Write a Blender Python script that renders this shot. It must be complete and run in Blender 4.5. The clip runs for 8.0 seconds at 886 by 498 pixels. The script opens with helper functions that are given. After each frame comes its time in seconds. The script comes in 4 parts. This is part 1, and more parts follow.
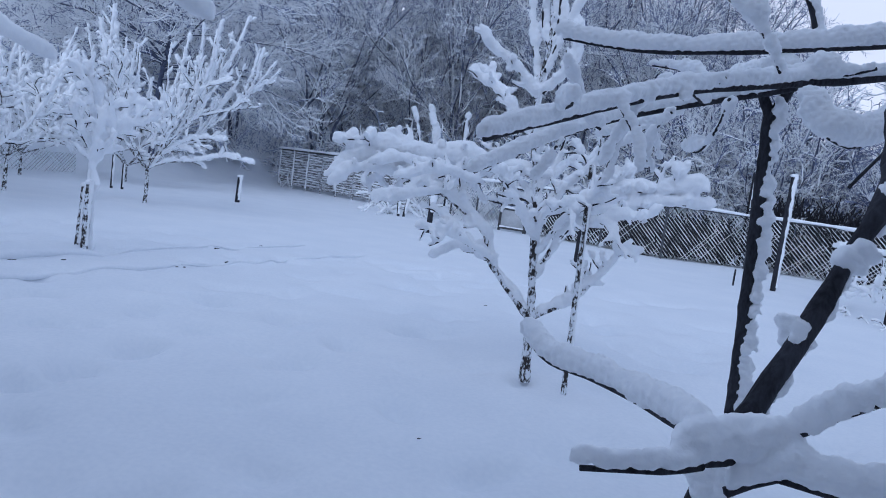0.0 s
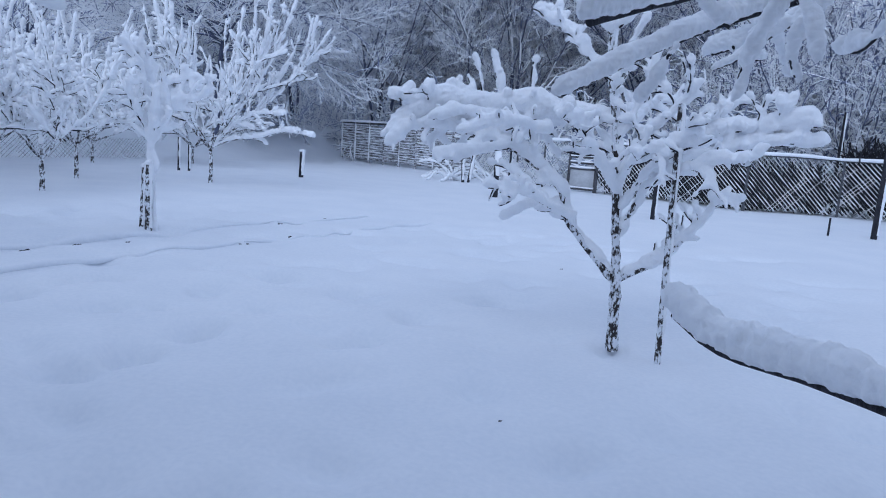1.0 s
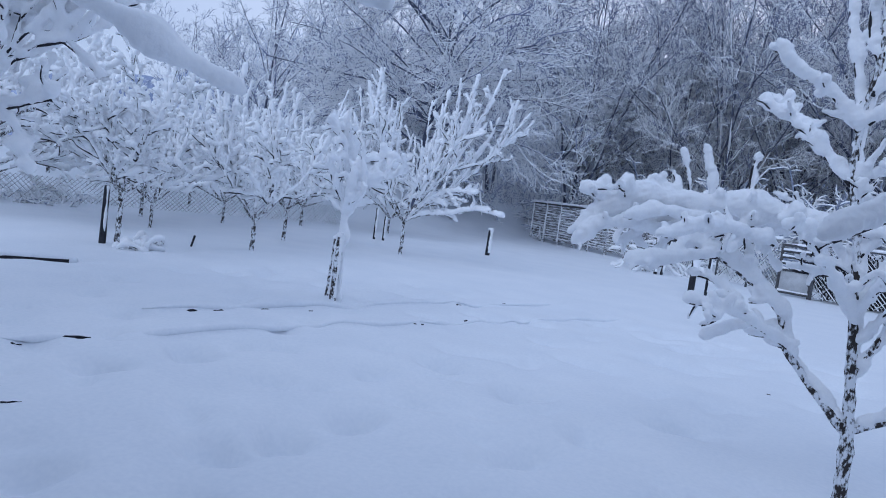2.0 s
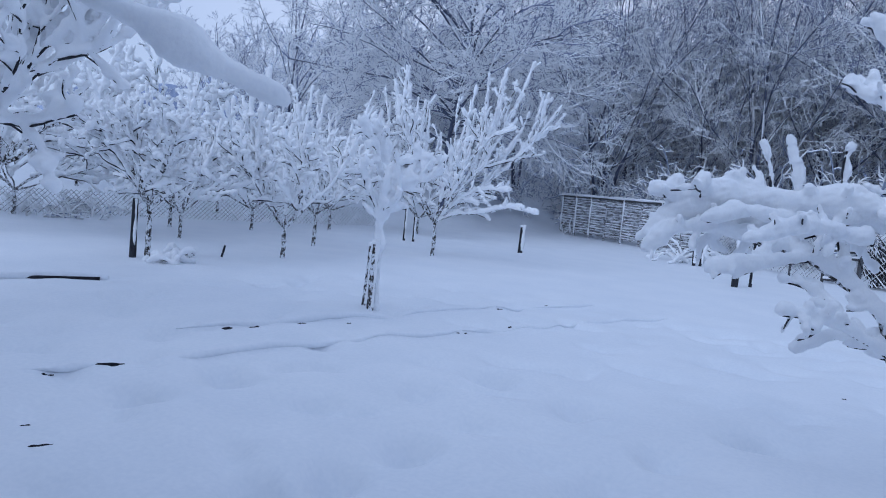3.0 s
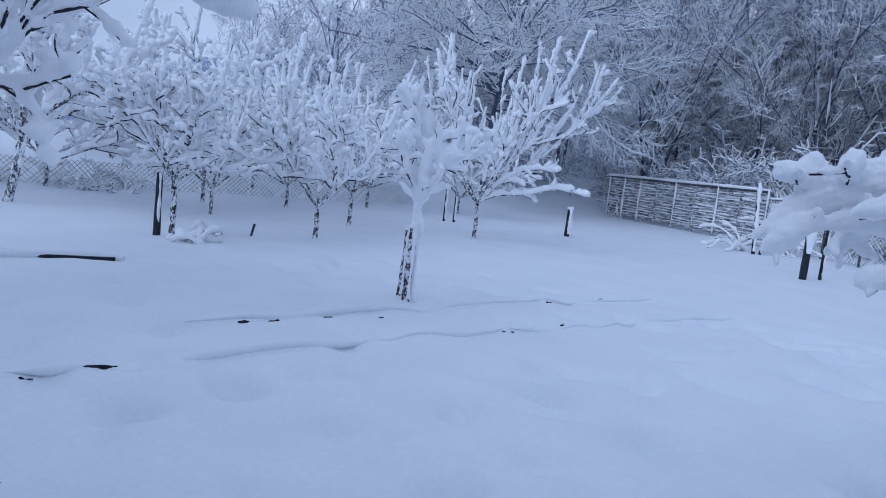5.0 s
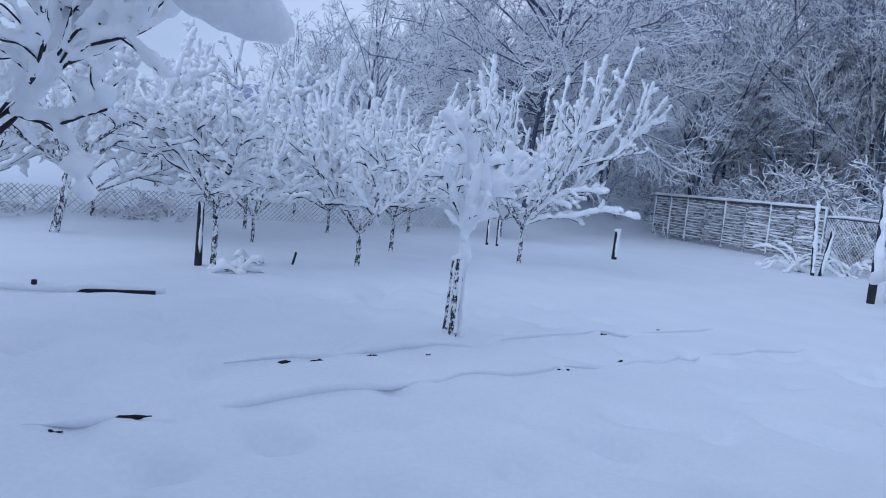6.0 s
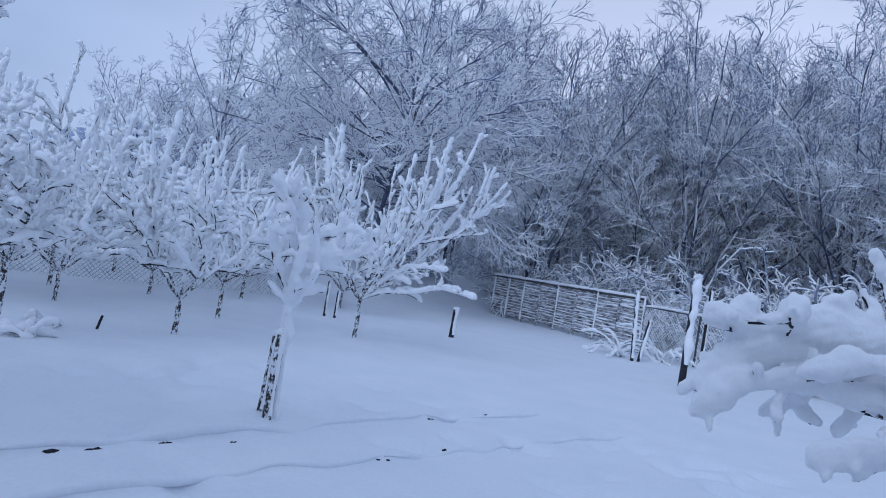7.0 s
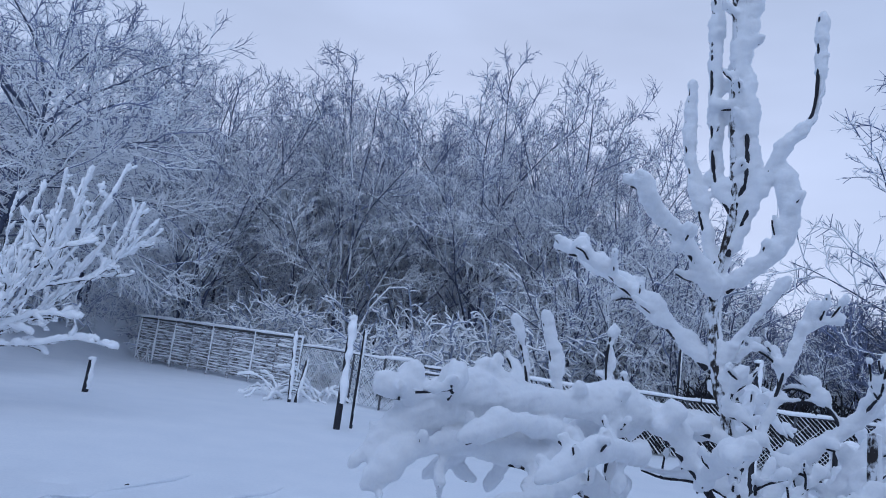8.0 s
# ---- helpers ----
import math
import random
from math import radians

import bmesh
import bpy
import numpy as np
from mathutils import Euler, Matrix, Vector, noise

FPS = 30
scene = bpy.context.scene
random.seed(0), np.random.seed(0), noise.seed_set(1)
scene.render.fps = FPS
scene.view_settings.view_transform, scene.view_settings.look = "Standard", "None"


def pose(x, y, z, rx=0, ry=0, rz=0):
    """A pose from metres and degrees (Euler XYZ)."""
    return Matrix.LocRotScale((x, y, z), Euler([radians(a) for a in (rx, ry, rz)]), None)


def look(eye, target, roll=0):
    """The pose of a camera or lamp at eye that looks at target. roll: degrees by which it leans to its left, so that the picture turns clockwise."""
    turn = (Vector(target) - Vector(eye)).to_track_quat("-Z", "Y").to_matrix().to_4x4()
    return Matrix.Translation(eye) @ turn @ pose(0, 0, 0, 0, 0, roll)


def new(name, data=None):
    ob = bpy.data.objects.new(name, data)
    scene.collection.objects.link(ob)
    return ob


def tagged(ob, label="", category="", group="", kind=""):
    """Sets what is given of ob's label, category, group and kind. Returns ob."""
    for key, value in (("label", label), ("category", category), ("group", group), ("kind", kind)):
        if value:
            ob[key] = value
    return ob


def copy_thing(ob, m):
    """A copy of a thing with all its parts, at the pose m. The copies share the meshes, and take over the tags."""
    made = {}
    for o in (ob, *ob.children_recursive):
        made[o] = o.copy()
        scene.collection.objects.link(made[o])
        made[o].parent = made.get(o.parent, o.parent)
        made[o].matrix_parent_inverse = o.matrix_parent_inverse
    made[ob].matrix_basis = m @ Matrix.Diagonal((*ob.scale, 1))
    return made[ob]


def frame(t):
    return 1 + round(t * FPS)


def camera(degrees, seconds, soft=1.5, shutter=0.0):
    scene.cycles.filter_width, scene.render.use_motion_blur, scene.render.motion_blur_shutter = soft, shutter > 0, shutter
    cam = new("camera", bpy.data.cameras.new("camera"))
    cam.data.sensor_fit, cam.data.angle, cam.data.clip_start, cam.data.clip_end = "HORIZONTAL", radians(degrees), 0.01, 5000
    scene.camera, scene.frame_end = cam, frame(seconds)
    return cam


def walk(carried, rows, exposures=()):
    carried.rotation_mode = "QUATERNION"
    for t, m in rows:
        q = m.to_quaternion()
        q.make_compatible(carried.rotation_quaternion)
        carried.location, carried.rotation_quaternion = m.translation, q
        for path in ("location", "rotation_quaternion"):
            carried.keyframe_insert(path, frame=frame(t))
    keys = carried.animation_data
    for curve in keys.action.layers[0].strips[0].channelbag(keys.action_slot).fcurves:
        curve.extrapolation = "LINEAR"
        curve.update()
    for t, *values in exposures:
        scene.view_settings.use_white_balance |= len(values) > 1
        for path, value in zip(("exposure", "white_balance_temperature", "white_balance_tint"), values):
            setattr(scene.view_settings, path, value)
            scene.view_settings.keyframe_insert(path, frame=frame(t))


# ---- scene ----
cam = camera(65.6, 8.0, soft=1.0)
PATH = [
    (0, (0.009, 0.349, 1.527), (-0.039, 2.337, 1.316), 7.7),
    (0.5, (0.028, 0.612, 1.484), (0.123, 2.584, 1.161), 6.6),
    (0.6, (0.014, 0.64, 1.479), (0.084, 2.614, 1.161), 5.7),
    (1, (-0.038, 0.808, 1.435), (-0.268, 2.768, 1.111), 4.1),
    (1.3, (-0.045, 0.992, 1.483), (-0.602, 2.906, 1.313), 1.5),
    (1.5, (-0.045, 1.089, 1.538), (-0.656, 2.988, 1.394), 5.1),
    (2.8, (-0.388, 1.471, 1.542), (-1.262, 3.262, 1.368), 6.6),
    (3, (-0.442, 1.534, 1.593), (-1.274, 3.344, 1.415), 5.5),
    (3.5, (-0.535, 1.721, 1.595), (-1.38, 3.526, 1.436), 7.7),
    (4, (-0.643, 2.002, 1.596), (-1.571, 3.765, 1.425), 5.5),
    (4.5, (-0.707, 2.143, 1.584), (-1.624, 3.903, 1.34), 6.8),
    (5.8, (-1.139, 2.569, 1.624), (-2.115, 4.297, 1.383), 4.4),
    (6, (-1.143, 2.599, 1.645), (-2.175, 4.3, 1.439), 5.4),
    (6.5, (-1.158, 2.877, 1.641), (-2.052, 4.665, 1.571), 9.0),
    (7, (-1.142, 2.974, 1.711), (-1.807, 4.859, 1.764), 9.4),
    (7.5, (-1.172, 3.089, 1.785), (-1.416, 5.059, 2.025), 8.2),
    (8, (-1.222, 3.109, 1.829), (-0.95, 5.067, 2.133), 7.7),
]
walk(cam, [(t, look(eye, target, roll)) for t, eye, target, roll in PATH],
     exposures=[(0.0, 0.0, 5150, 10), (0.5, 0.14, 5200, 10), (1.2, 0.08, 5200, 10), (3.0, 0.0, 5100, 10), (4.3, -0.06, 5050, 10), (6.0, 0.02, 5100, 10), (7.2, -0.16, 5000, 10), (8.0, -0.19, 5000, 10)])

# ---------------------------------------------------------------- light
SUN_ELEVATION, SUN_TURN, DAWN = 38.0, 196.0, 12.0


def make_world():
    world = bpy.data.worlds.new("overcast_sky")
    scene.world = world
    world.use_nodes = True
    nt = world.node_tree
    nt.nodes.clear()
    out = nt.nodes.new("ShaderNodeOutputWorld")
    bg = nt.nodes.new("ShaderNodeBackground")
    sky = nt.nodes.new("ShaderNodeTexSky")
    sky.sky_type, sky.sun_disc = "NISHITA", False
    sky.sun_elevation, sky.sun_rotation = radians(SUN_ELEVATION), radians(SUN_TURN)
    sky.air_density, sky.dust_density, sky.ozone_density = 1.0, 1.0, 2.0
    coord = nt.nodes.new("ShaderNodeTexCoord")
    mapping = nt.nodes.new("ShaderNodeMapping")
    mapping.inputs["Scale"].default_value = (1.0, 1.0, 3.5)
    cloud = nt.nodes.new("ShaderNodeTexNoise")
    cloud.inputs["Scale"].default_value, cloud.inputs["Detail"].default_value = 1.6, 4.0
    ramp = nt.nodes.new("ShaderNodeMapRange")
    ramp.inputs["From Min"].default_value, ramp.inputs["From Max"].default_value = 0.3, 0.7
    ramp.inputs["To Min"].default_value, ramp.inputs["To Max"].default_value = 0.86, 1.1
    toward = nt.nodes.new("ShaderNodeVectorMath")
    toward.operation = "DOT_PRODUCT"
    toward.inputs[1].default_value = (math.sin(radians(DAWN)), math.cos(radians(DAWN)), -0.15)
    glow = nt.nodes.new("ShaderNodeValToRGB")
    glow.color_ramp.elements[0].position, glow.color_ramp.elements[0].color = 0.0, (5.0, 5.4, 6.3, 1)
    glow.color_ramp.elements[1].position, glow.color_ramp.elements[1].color = 0.97, (8.9, 8.2, 8.2, 1)
    for place, tint in ((0.4, (5.2, 5.5, 6.3, 1)), (0.6, (6.5, 6.55, 7.1, 1)), (0.75, (7.3, 7.1, 7.4, 1))):
        glow.color_ramp.elements.new(place).color = tint
    dawn = nt.nodes.new("ShaderNodeVectorMath")
    dawn.operation = "SCALE"
    mix = nt.nodes.new("ShaderNodeMix")
    mix.data_type = "RGBA"
    mix.inputs["Factor"].default_value = 0.92
    bg.inputs["Strength"].default_value = 0.1
    link = nt.links.new
    link(coord.outputs["Generated"], mapping.inputs["Vector"])
    link(mapping.outputs["Vector"], cloud.inputs["Vector"])
    link(cloud.outputs["Fac"], ramp.inputs["Value"])
    link(coord.outputs["Generated"], toward.inputs[0])
    link(toward.outputs["Value"], glow.inputs["Fac"])
    link(glow.outputs["Color"], dawn.inputs[0])
    link(ramp.outputs["Result"], dawn.inputs["Scale"])
    link(sky.outputs["Color"], mix.inputs["A"])
    link(dawn.outputs["Vector"], mix.inputs["B"])
    link(mix.outputs["Result"], bg.inputs["Color"])
    link(bg.outputs["Background"], out.inputs["Surface"])


make_world()
lamp = bpy.data.lights.new("sun", "SUN")
lamp.energy, lamp.angle, lamp.color = 0.75, radians(60), (1.0, 0.96, 0.92)
sun = new("sun", lamp)
_e, _r = radians(SUN_ELEVATION), radians(SUN_TURN)
sun.matrix_world = look((0, 0, 30), (-30 * math.sin(_r) * math.cos(_e), -30 * math.cos(_r) * math.cos(_e), 30 - 30 * math.sin(_e)))


# ---------------------------------------------------------------- materials
def material(name, low, high, scale, rough=0.8, bump=0.3, fine=60.0, spec=0.3, coarse=0.5, bump_size=0.02, stretch=(1, 1, 1), edge=0.14, deep=0.0):
    """Two colours mixed by coarse and fine noise, with relief."""
    m = bpy.data.materials.new(name)
    m.use_nodes = True
    nt = m.node_tree
    bsdf = nt.nodes["Principled BSDF"]
    bsdf.inputs["Roughness"].default_value = rough
    bsdf.inputs["Specular IOR Level"].default_value = spec
    bsdf.inputs["Subsurface Weight"].default_value = deep
    bsdf.inputs["Subsurface Radius"].default_value, bsdf.inputs["Subsurface Scale"].default_value = (0.9, 0.95, 1.0), 0.03
    coord = nt.nodes.new("ShaderNodeTexCoord")
    mapping = nt.nodes.new("ShaderNodeMapping")
    mapping.inputs["Scale"].default_value = stretch
    a = nt.nodes.new("ShaderNodeTexNoise")
    a.inputs["Scale"].default_value, a.inputs["Detail"].default_value = scale, 5.0
    b = nt.nodes.new("ShaderNodeTexNoise")
    b.inputs["Scale"].default_value, b.inputs["Detail"].default_value = fine, 4.0
    add = nt.nodes.new("ShaderNodeMix")
    add.inputs["Factor"].default_value = coarse
    ramp = nt.nodes.new("ShaderNodeValToRGB")
    ramp.color_ramp.elements[0].position, ramp.color_ramp.elements[0].color = 0.5 - edge, (*low, 1)
    ramp.color_ramp.elements[1].position, ramp.color_ramp.elements[1].color = 0.5 + edge, (*high, 1)
    bmp = nt.nodes.new("ShaderNodeBump")
    bmp.inputs["Strength"].default_value, bmp.inputs["Distance"].default_value = bump, bump_size
    link = nt.links.new
    link(coord.outputs["Object"], mapping.inputs["Vector"])
    link(mapping.outputs["Vector"], a.inputs["Vector"])
    link(mapping.outputs["Vector"], b.inputs["Vector"])
    link(a.outputs["Fac"], add.inputs["A"])
    link(b.outputs["Fac"], add.inputs["B"])
    link(add.outputs["Result"], ramp.inputs["Fac"])
    link(ramp.outputs["Color"], bsdf.inputs["Base Color"])
    link(add.outputs["Result"], bmp.inputs["Height"])
    link(bmp.outputs["Normal"], bsdf.inputs["Normal"])
    return m


SNOW = material("snow", (0.87, 0.885, 0.92), (0.93, 0.94, 0.955), 6.0, rough=0.65, bump=0.35, fine=90.0, spec=0.2, bump_size=0.01, deep=0.15)
FIELD = material("field_snow", (0.765, 0.795, 0.845), (0.835, 0.855, 0.89), 1.1, rough=0.7, bump=0.25, fine=30.0, spec=0.15, bump_size=0.012)
BARK = material("dark_bark", (0.018, 0.0185, 0.024), (0.052, 0.053, 0.064), 14.0, bump=0.6, fine=120.0, spec=0.15, stretch=(1, 1, 0.35))
# The blue-grey of hazy air is mixed into this twig colour.
HAZED_TWIG = material("hazed_twig_bark", (0.12, 0.137, 0.215), (0.33, 0.37, 0.54), 3.0, bump=0.2, fine=40.0, spec=0.1)
FROSTED = material("snow_plastered_bark", (0.045, 0.04, 0.04), (0.80, 0.82, 0.86), 18.0, bump=0.6, fine=55.0, spec=0.15, coarse=0.45, edge=0.035, stretch=(1, 1, 0.55))
# Trunk colour lifted and blued to stand in for haze.
HAZED_ALDER = material("hazed_alder_bark", (0.048, 0.056, 0.09), (0.16, 0.18, 0.26), 6.0, bump=0.4, fine=50.0, spec=0.1, stretch=(1, 1, 0.4))
# Haze painted as twig colour: pale and blue in place of misty air.
PALE_HAZE = material("pale_haze_twig", (0.31, 0.35, 0.48), (0.58, 0.63, 0.76), 2.0, bump=0.2, fine=30.0, spec=0.1)
# Grey-blue air haze put into the colour of the farthest woods.
DISTANCE = material("distant_hazed_woods", (0.27, 0.31, 0.45), (0.50, 0.555, 0.71), 0.8, bump=0.6, fine=5.0, spec=0.05, bump_size=0.2, stretch=(1.0, 1.0, 0.35), edge=0.2)
PLANK = material("weathered_plank", (0.045, 0.046, 0.052), (0.13, 0.131, 0.138), 4.0, bump=0.5, fine=60.0, spec=0.15, stretch=(0.25, 0.25, 2.0))
SNOWY_PLANK = material("snow_crusted_plank", (0.07, 0.066, 0.068), (0.70, 0.72, 0.77), 5.0, bump=0.6, fine=22.0, spec=0.15, stretch=(0.5, 1.0, 3.0), edge=0.07)
METAL = material("weathered_steel", (0.05, 0.053, 0.062), (0.11, 0.116, 0.132), 9.0, rough=0.6, bump=0.2, fine=80.0, spec=0.4)
PANEL = material("pale_board", (0.40, 0.41, 0.43), (0.55, 0.56, 0.58), 5.0, bump=0.3, fine=50.0, spec=0.2)
SOIL = material("bare_soil", (0.014, 0.015, 0.02), (0.042, 0.043, 0.054), 20.0, bump=0.8, fine=120.0, spec=0.1)
WIND = np.array((0.9, 0.3, 0.15))
UP = np.array((0.0, 0.0, 1.0))


# ---------------------------------------------------------------- mesh tools
class Builder:
    """Collects vertices and faces for one mesh."""

    def __init__(self):
        self.v, self.f, self.m, self.n = [], [], [], 0

    def add(self, verts, faces, mats):
        self.v.append(verts)
        faces = np.asarray(faces)
        self.f.append(np.where(faces < 0, -1, faces + self.n))
        self.m.append(np.broadcast_to(np.asarray(mats), (len(faces),)))
        self.n += len(verts)

    def mesh(self, name, materials, smooth=True):
        me = bpy.data.meshes.new(name)
        verts = np.concatenate(self.v)
        faces = np.concatenate(self.f)
        mats = np.concatenate(self.m)
        tri = faces[:, 3] < 0
        counts = np.where(tri, 3, 4)
        loops = faces[np.arange(4)[None, :] < counts[:, None]]
        me.vertices.add(len(verts))
        me.vertices.foreach_set("co", verts.astype(np.float32).ravel())
        me.loops.add(len(loops))
        me.loops.foreach_set("vertex_index", loops.astype(np.int32))
        me.polygons.add(len(faces))
        me.polygons.foreach_set("loop_start", np.concatenate(([0], np.cumsum(counts)[:-1])).astype(np.int32))
        for mat in materials:
            me.materials.append(mat)
        me.polygons.foreach_set("material_index", mats.astype(np.int32))
        me.polygons.foreach_set("use_smooth", np.full(len(faces), smooth))
        me.update(calc_edges=True)
        me.validate()
        return me


def part(name, b, materials, parent=None, label="", smooth=True):
    """One mesh object, under its thing or part."""
    materials = materials if isinstance(materials, (list, tuple)) else [materials]
    ob = new(name, b.mesh(name, materials, smooth) if isinstance(b, Builder) else b)
    if parent is not None:
        ob.parent = parent
    return tagged(ob, label)


def thing(name, at, label, category, group="", kind=""):
    ob = new(name)
    ob.location = at
    ob.empty_display_size = 0.2
    return tagged(ob, label, category, group, kind)


def lumps(p, freq, seed=0):
    """Smooth pseudo-noise between about -1 and 1."""
    rng = np.random.RandomState(seed + 7)
    total = np.zeros(p.shape[:-1])
    for _ in range(7):
        k = rng.normal(size=3)
        k *= freq * rng.uniform(0.5, 1.8) / np.linalg.norm(k)
        total += np.sin(p @ k + rng.uniform(0, 6.28))
    return total / 2.6


def resample(points, step):
    """A smooth curve through control points, at about even steps."""
    p = np.asarray(points, float)
    q = np.vstack([2 * p[0] - p[1], p, 2 * p[-1] - p[-2]])
    out = []
    for i in range(1, len(q) - 2):
        n = max(2, int(np.ceil(np.linalg.norm(q[i + 1] - q[i]) / step)))
        t = (np.arange(n) / n)[:, None]
        a, b, c, d = q[i - 1], q[i], q[i + 1], q[i + 2]
        out.append(0.5 * (2 * b + (c - a) * t + (2 * a - 5 * b + 4 * c - d) * t**2 + (3 * b - a - 3 * c + d) * t**3))
    return np.vstack(out + [p[-1:]])


def frames_of(p):
    t = np.gradient(p, axis=0)
    t /= np.linalg.norm(t, axis=1, keepdims=True) + 1e-9
    ref = np.array((1.0, 0.0, 0.0)) if np.abs(t[:, 2]).mean() > 0.75 else UP
    s = np.cross(t, ref)
    s /= np.linalg.norm(s, axis=1, keepdims=True) + 1e-9
    return t, s, np.cross(s, t)


def tube(b, p, r, sides, mat=0, turn=0.0, lump=0.0, freq=30.0, seed=0, tall=1.0, caps=True, snow_from=None):
    """A tapered tube along p. snow_from: faces that look up more than this take material 1."""
    p = np.asarray(p, float)
    n = len(p)
    r = np.broadcast_to(np.asarray(r, float), (n,))
    t, s, u = frames_of(p)
    a = turn + np.arange(sides) * 2 * math.pi / sides
    ring = np.cos(a)[None, :, None] * s[:, None, :] + tall * np.sin(a)[None, :, None] * u[:, None, :]
    rr = np.repeat(r[:, None], sides, 1)
    v = p[:, None, :] + ring * rr[..., None]
    if lump:
        bumps = lumps(v, freq, seed) + 0.55 * lumps(v, 2.7 * freq, seed + 1)
        v = p[:, None, :] + ring * (rr * (1 + lump * bumps).clip(0.35, 2.0))[..., None]
    i, j = np.meshgrid(np.arange(n - 1), np.arange(sides), indexing="ij")
    k = (j + 1) % sides
    quads = np.stack([i * sides + j, (i + 1) * sides + j, (i + 1) * sides + k, i * sides + k], -1).reshape(-1, 4)[:, ::-1]
    mats = mat
    if snow_from is not None:
        h = a + math.pi / sides
        nz = np.cos(h)[None] * s[:, 2:3] + np.sin(h)[None] * u[:, 2:3]
        mats = (nz[:-1] > snow_from).astype(int).ravel()
    b.add(v.reshape(-1, 3), quads, mats)
    if caps:
        tip = np.vstack([v[0], p[:1] - t[:1] * r[0] * 0.3, v[-1], p[-1:] + t[-1:] * r[-1] * 0.3])
        j = np.arange(sides)
        k = (j + 1) % sides
        first = np.stack([j, k, np.full(sides, sides), np.full(sides, -1)], -1)
        last = np.stack([k + sides + 1, j + sides + 1, np.full(sides, 2 * sides + 1), np.full(sides, -1)], -1)
        b.add(tip, np.vstack([first, last]), mat)


def snow_on(b, points, h, sides=8, seed=0, lump=0.22, start=0.0, fine=0.5, cling=0.55, mat=0, r=0.0, taper=1.0, lift=0.88, vary=0.3):
    """A rounded load of snow along a branch: on top of it where it lies, on its windward side where it stands."""
    p = resample(points, max(h * fine, 0.006))
    if start:
        p = p[int(start * len(p)):]
    if len(p) < 4:
        return
    p = np.vstack([p, p[-1:] + unit(p[-1] - p[-2]) * 0.45 * h, p[-1:] + unit(p[-1] - p[-2]) * 0.9 * h])
    ends = np.array((0.0, 0.12, 0.35, 0.7) if fine < 0.6 else (0.0, 0.3))
    q = np.concatenate((ends, np.arange(1, len(p) - 1), len(p) - 1 - ends[::-1]))
    p = np.stack([np.interp(q, np.arange(len(p)), p[:, k]) for k in range(3)], -1)
    t, _, _ = frames_of(p)
    flat = np.sqrt(np.clip(1 - t[:, 2] ** 2, 0, 1))
    size = h * (cling + (1 - cling) * flat)
    size = size * (1 + vary * lumps(p, 1.0 / h, seed) + 0.5 * vary * lumps(p, 2.4 / h, seed + 3)).clip(0.5, 1.6)
    along = np.concatenate(([0], np.cumsum(np.linalg.norm(np.diff(p, axis=0), axis=1))))
    size = size * np.linspace(1, taper, len(p))
    for d in (along, along[-1] - along):
        e = np.clip(d / (1.2 * h), 0, 1)
        size = size * np.sqrt(np.clip(1 - (1 - e) ** 2, 0.004, 1))
    shift = UP * ((lift * size + 0.3 * r) * flat)[:, None] + WIND * ((0.75 * size + 0.4 * r) * (1 - flat))[:, None]
    tube(b, p + shift, size, sides, mat, lump=lump, freq=0.6 / h, seed=seed, tall=1.08)


def puff(b, at, r, seed, mat=0, sides=5):
    """A small heap of snow caught on a spur."""
    rise = np.array((-0.55, -0.2, 0.35, 0.75))
    line = np.asarray(at, float) + UP * (0.5 * r) + np.array((0.15, 0.1, 1.0)) * (rise * r)[:, None]
    tube(b, line, np.array((0.55, 1.0, 0.9, 0.35)) * r, sides, mat=mat, turn=seed, lump=0.25, freq=0.9 / r, seed=seed % 23)


def soft_snow(b, voxel, rough, freq, seed=0):
    """Melts overlapping loads of snow into one lumpy mass with a crumbled surface."""
    ob = new("load", b.mesh("load", [SNOW]))
    melt = ob.modifiers.new("melt", "REMESH")
    melt.mode, melt.voxel_size, melt.use_smooth_shade = "VOXEL", voxel, True
    ease = ob.modifiers.new("ease", "SMOOTH")
    ease.factor, ease.iterations = 0.5, 1
    me = bpy.data.meshes.new_from_object(ob.evaluated_get(bpy.context.evaluated_depsgraph_get()))
    bpy.data.objects.remove(ob)
    n = len(me.vertices)
    co, no = np.empty(3 * n, np.float32), np.empty(3 * n, np.float32)
    me.vertices.foreach_get("co", co)
    me.vertex_normals.foreach_get("vector", no)
    co, no = co.reshape(-1, 3), no.reshape(-1, 3)
    co = co + no * (rough * (lumps(co, freq, seed) + 0.6 * lumps(co, 2.9 * freq, seed + 1)))[:, None]
    me.vertices.foreach_set("co", co.astype(np.float32).ravel())
    me.update()
    return me


def box(b, centre, size, turn=0.0, mat=0, tilt=0.0, bevel=0.012):
    """A box with chamfered long edges, turned about z and tilted about its own y."""
    x, y, z = (s / 2 for s in size)
    c = min(bevel, 0.4 * min(y, z) * 2)
    prof = np.array([(-y, -z + c), (-y + c, -z), (y - c, -z), (y, -z + c), (y, z - c), (y - c, z), (-y + c, z), (-y, z - c)])
    v = np.vstack([np.column_stack([np.full(8, sx), prof]) for sx in (-x, x)])
    m = np.array(Euler((0, tilt, turn)).to_matrix())
    j = np.arange(8)
    k = (j + 1) % 8
    side = np.stack([j, k, k + 8, j + 8], -1)[:, ::-1]
    fan = [(0, 7, 6, 1), (1, 6, 5, 2), (2, 5, 4, 3), (9, 14, 15, 8), (10, 13, 14, 9), (11, 12, 13, 10)]
    b.add(v @ m.T + np.asarray(centre), np.vstack([side, np.array(fan)]), mat)


# ---------------------------------------------------------------- growing trees
def unit(v):
    return v / (np.linalg.norm(v) + 1e-9)


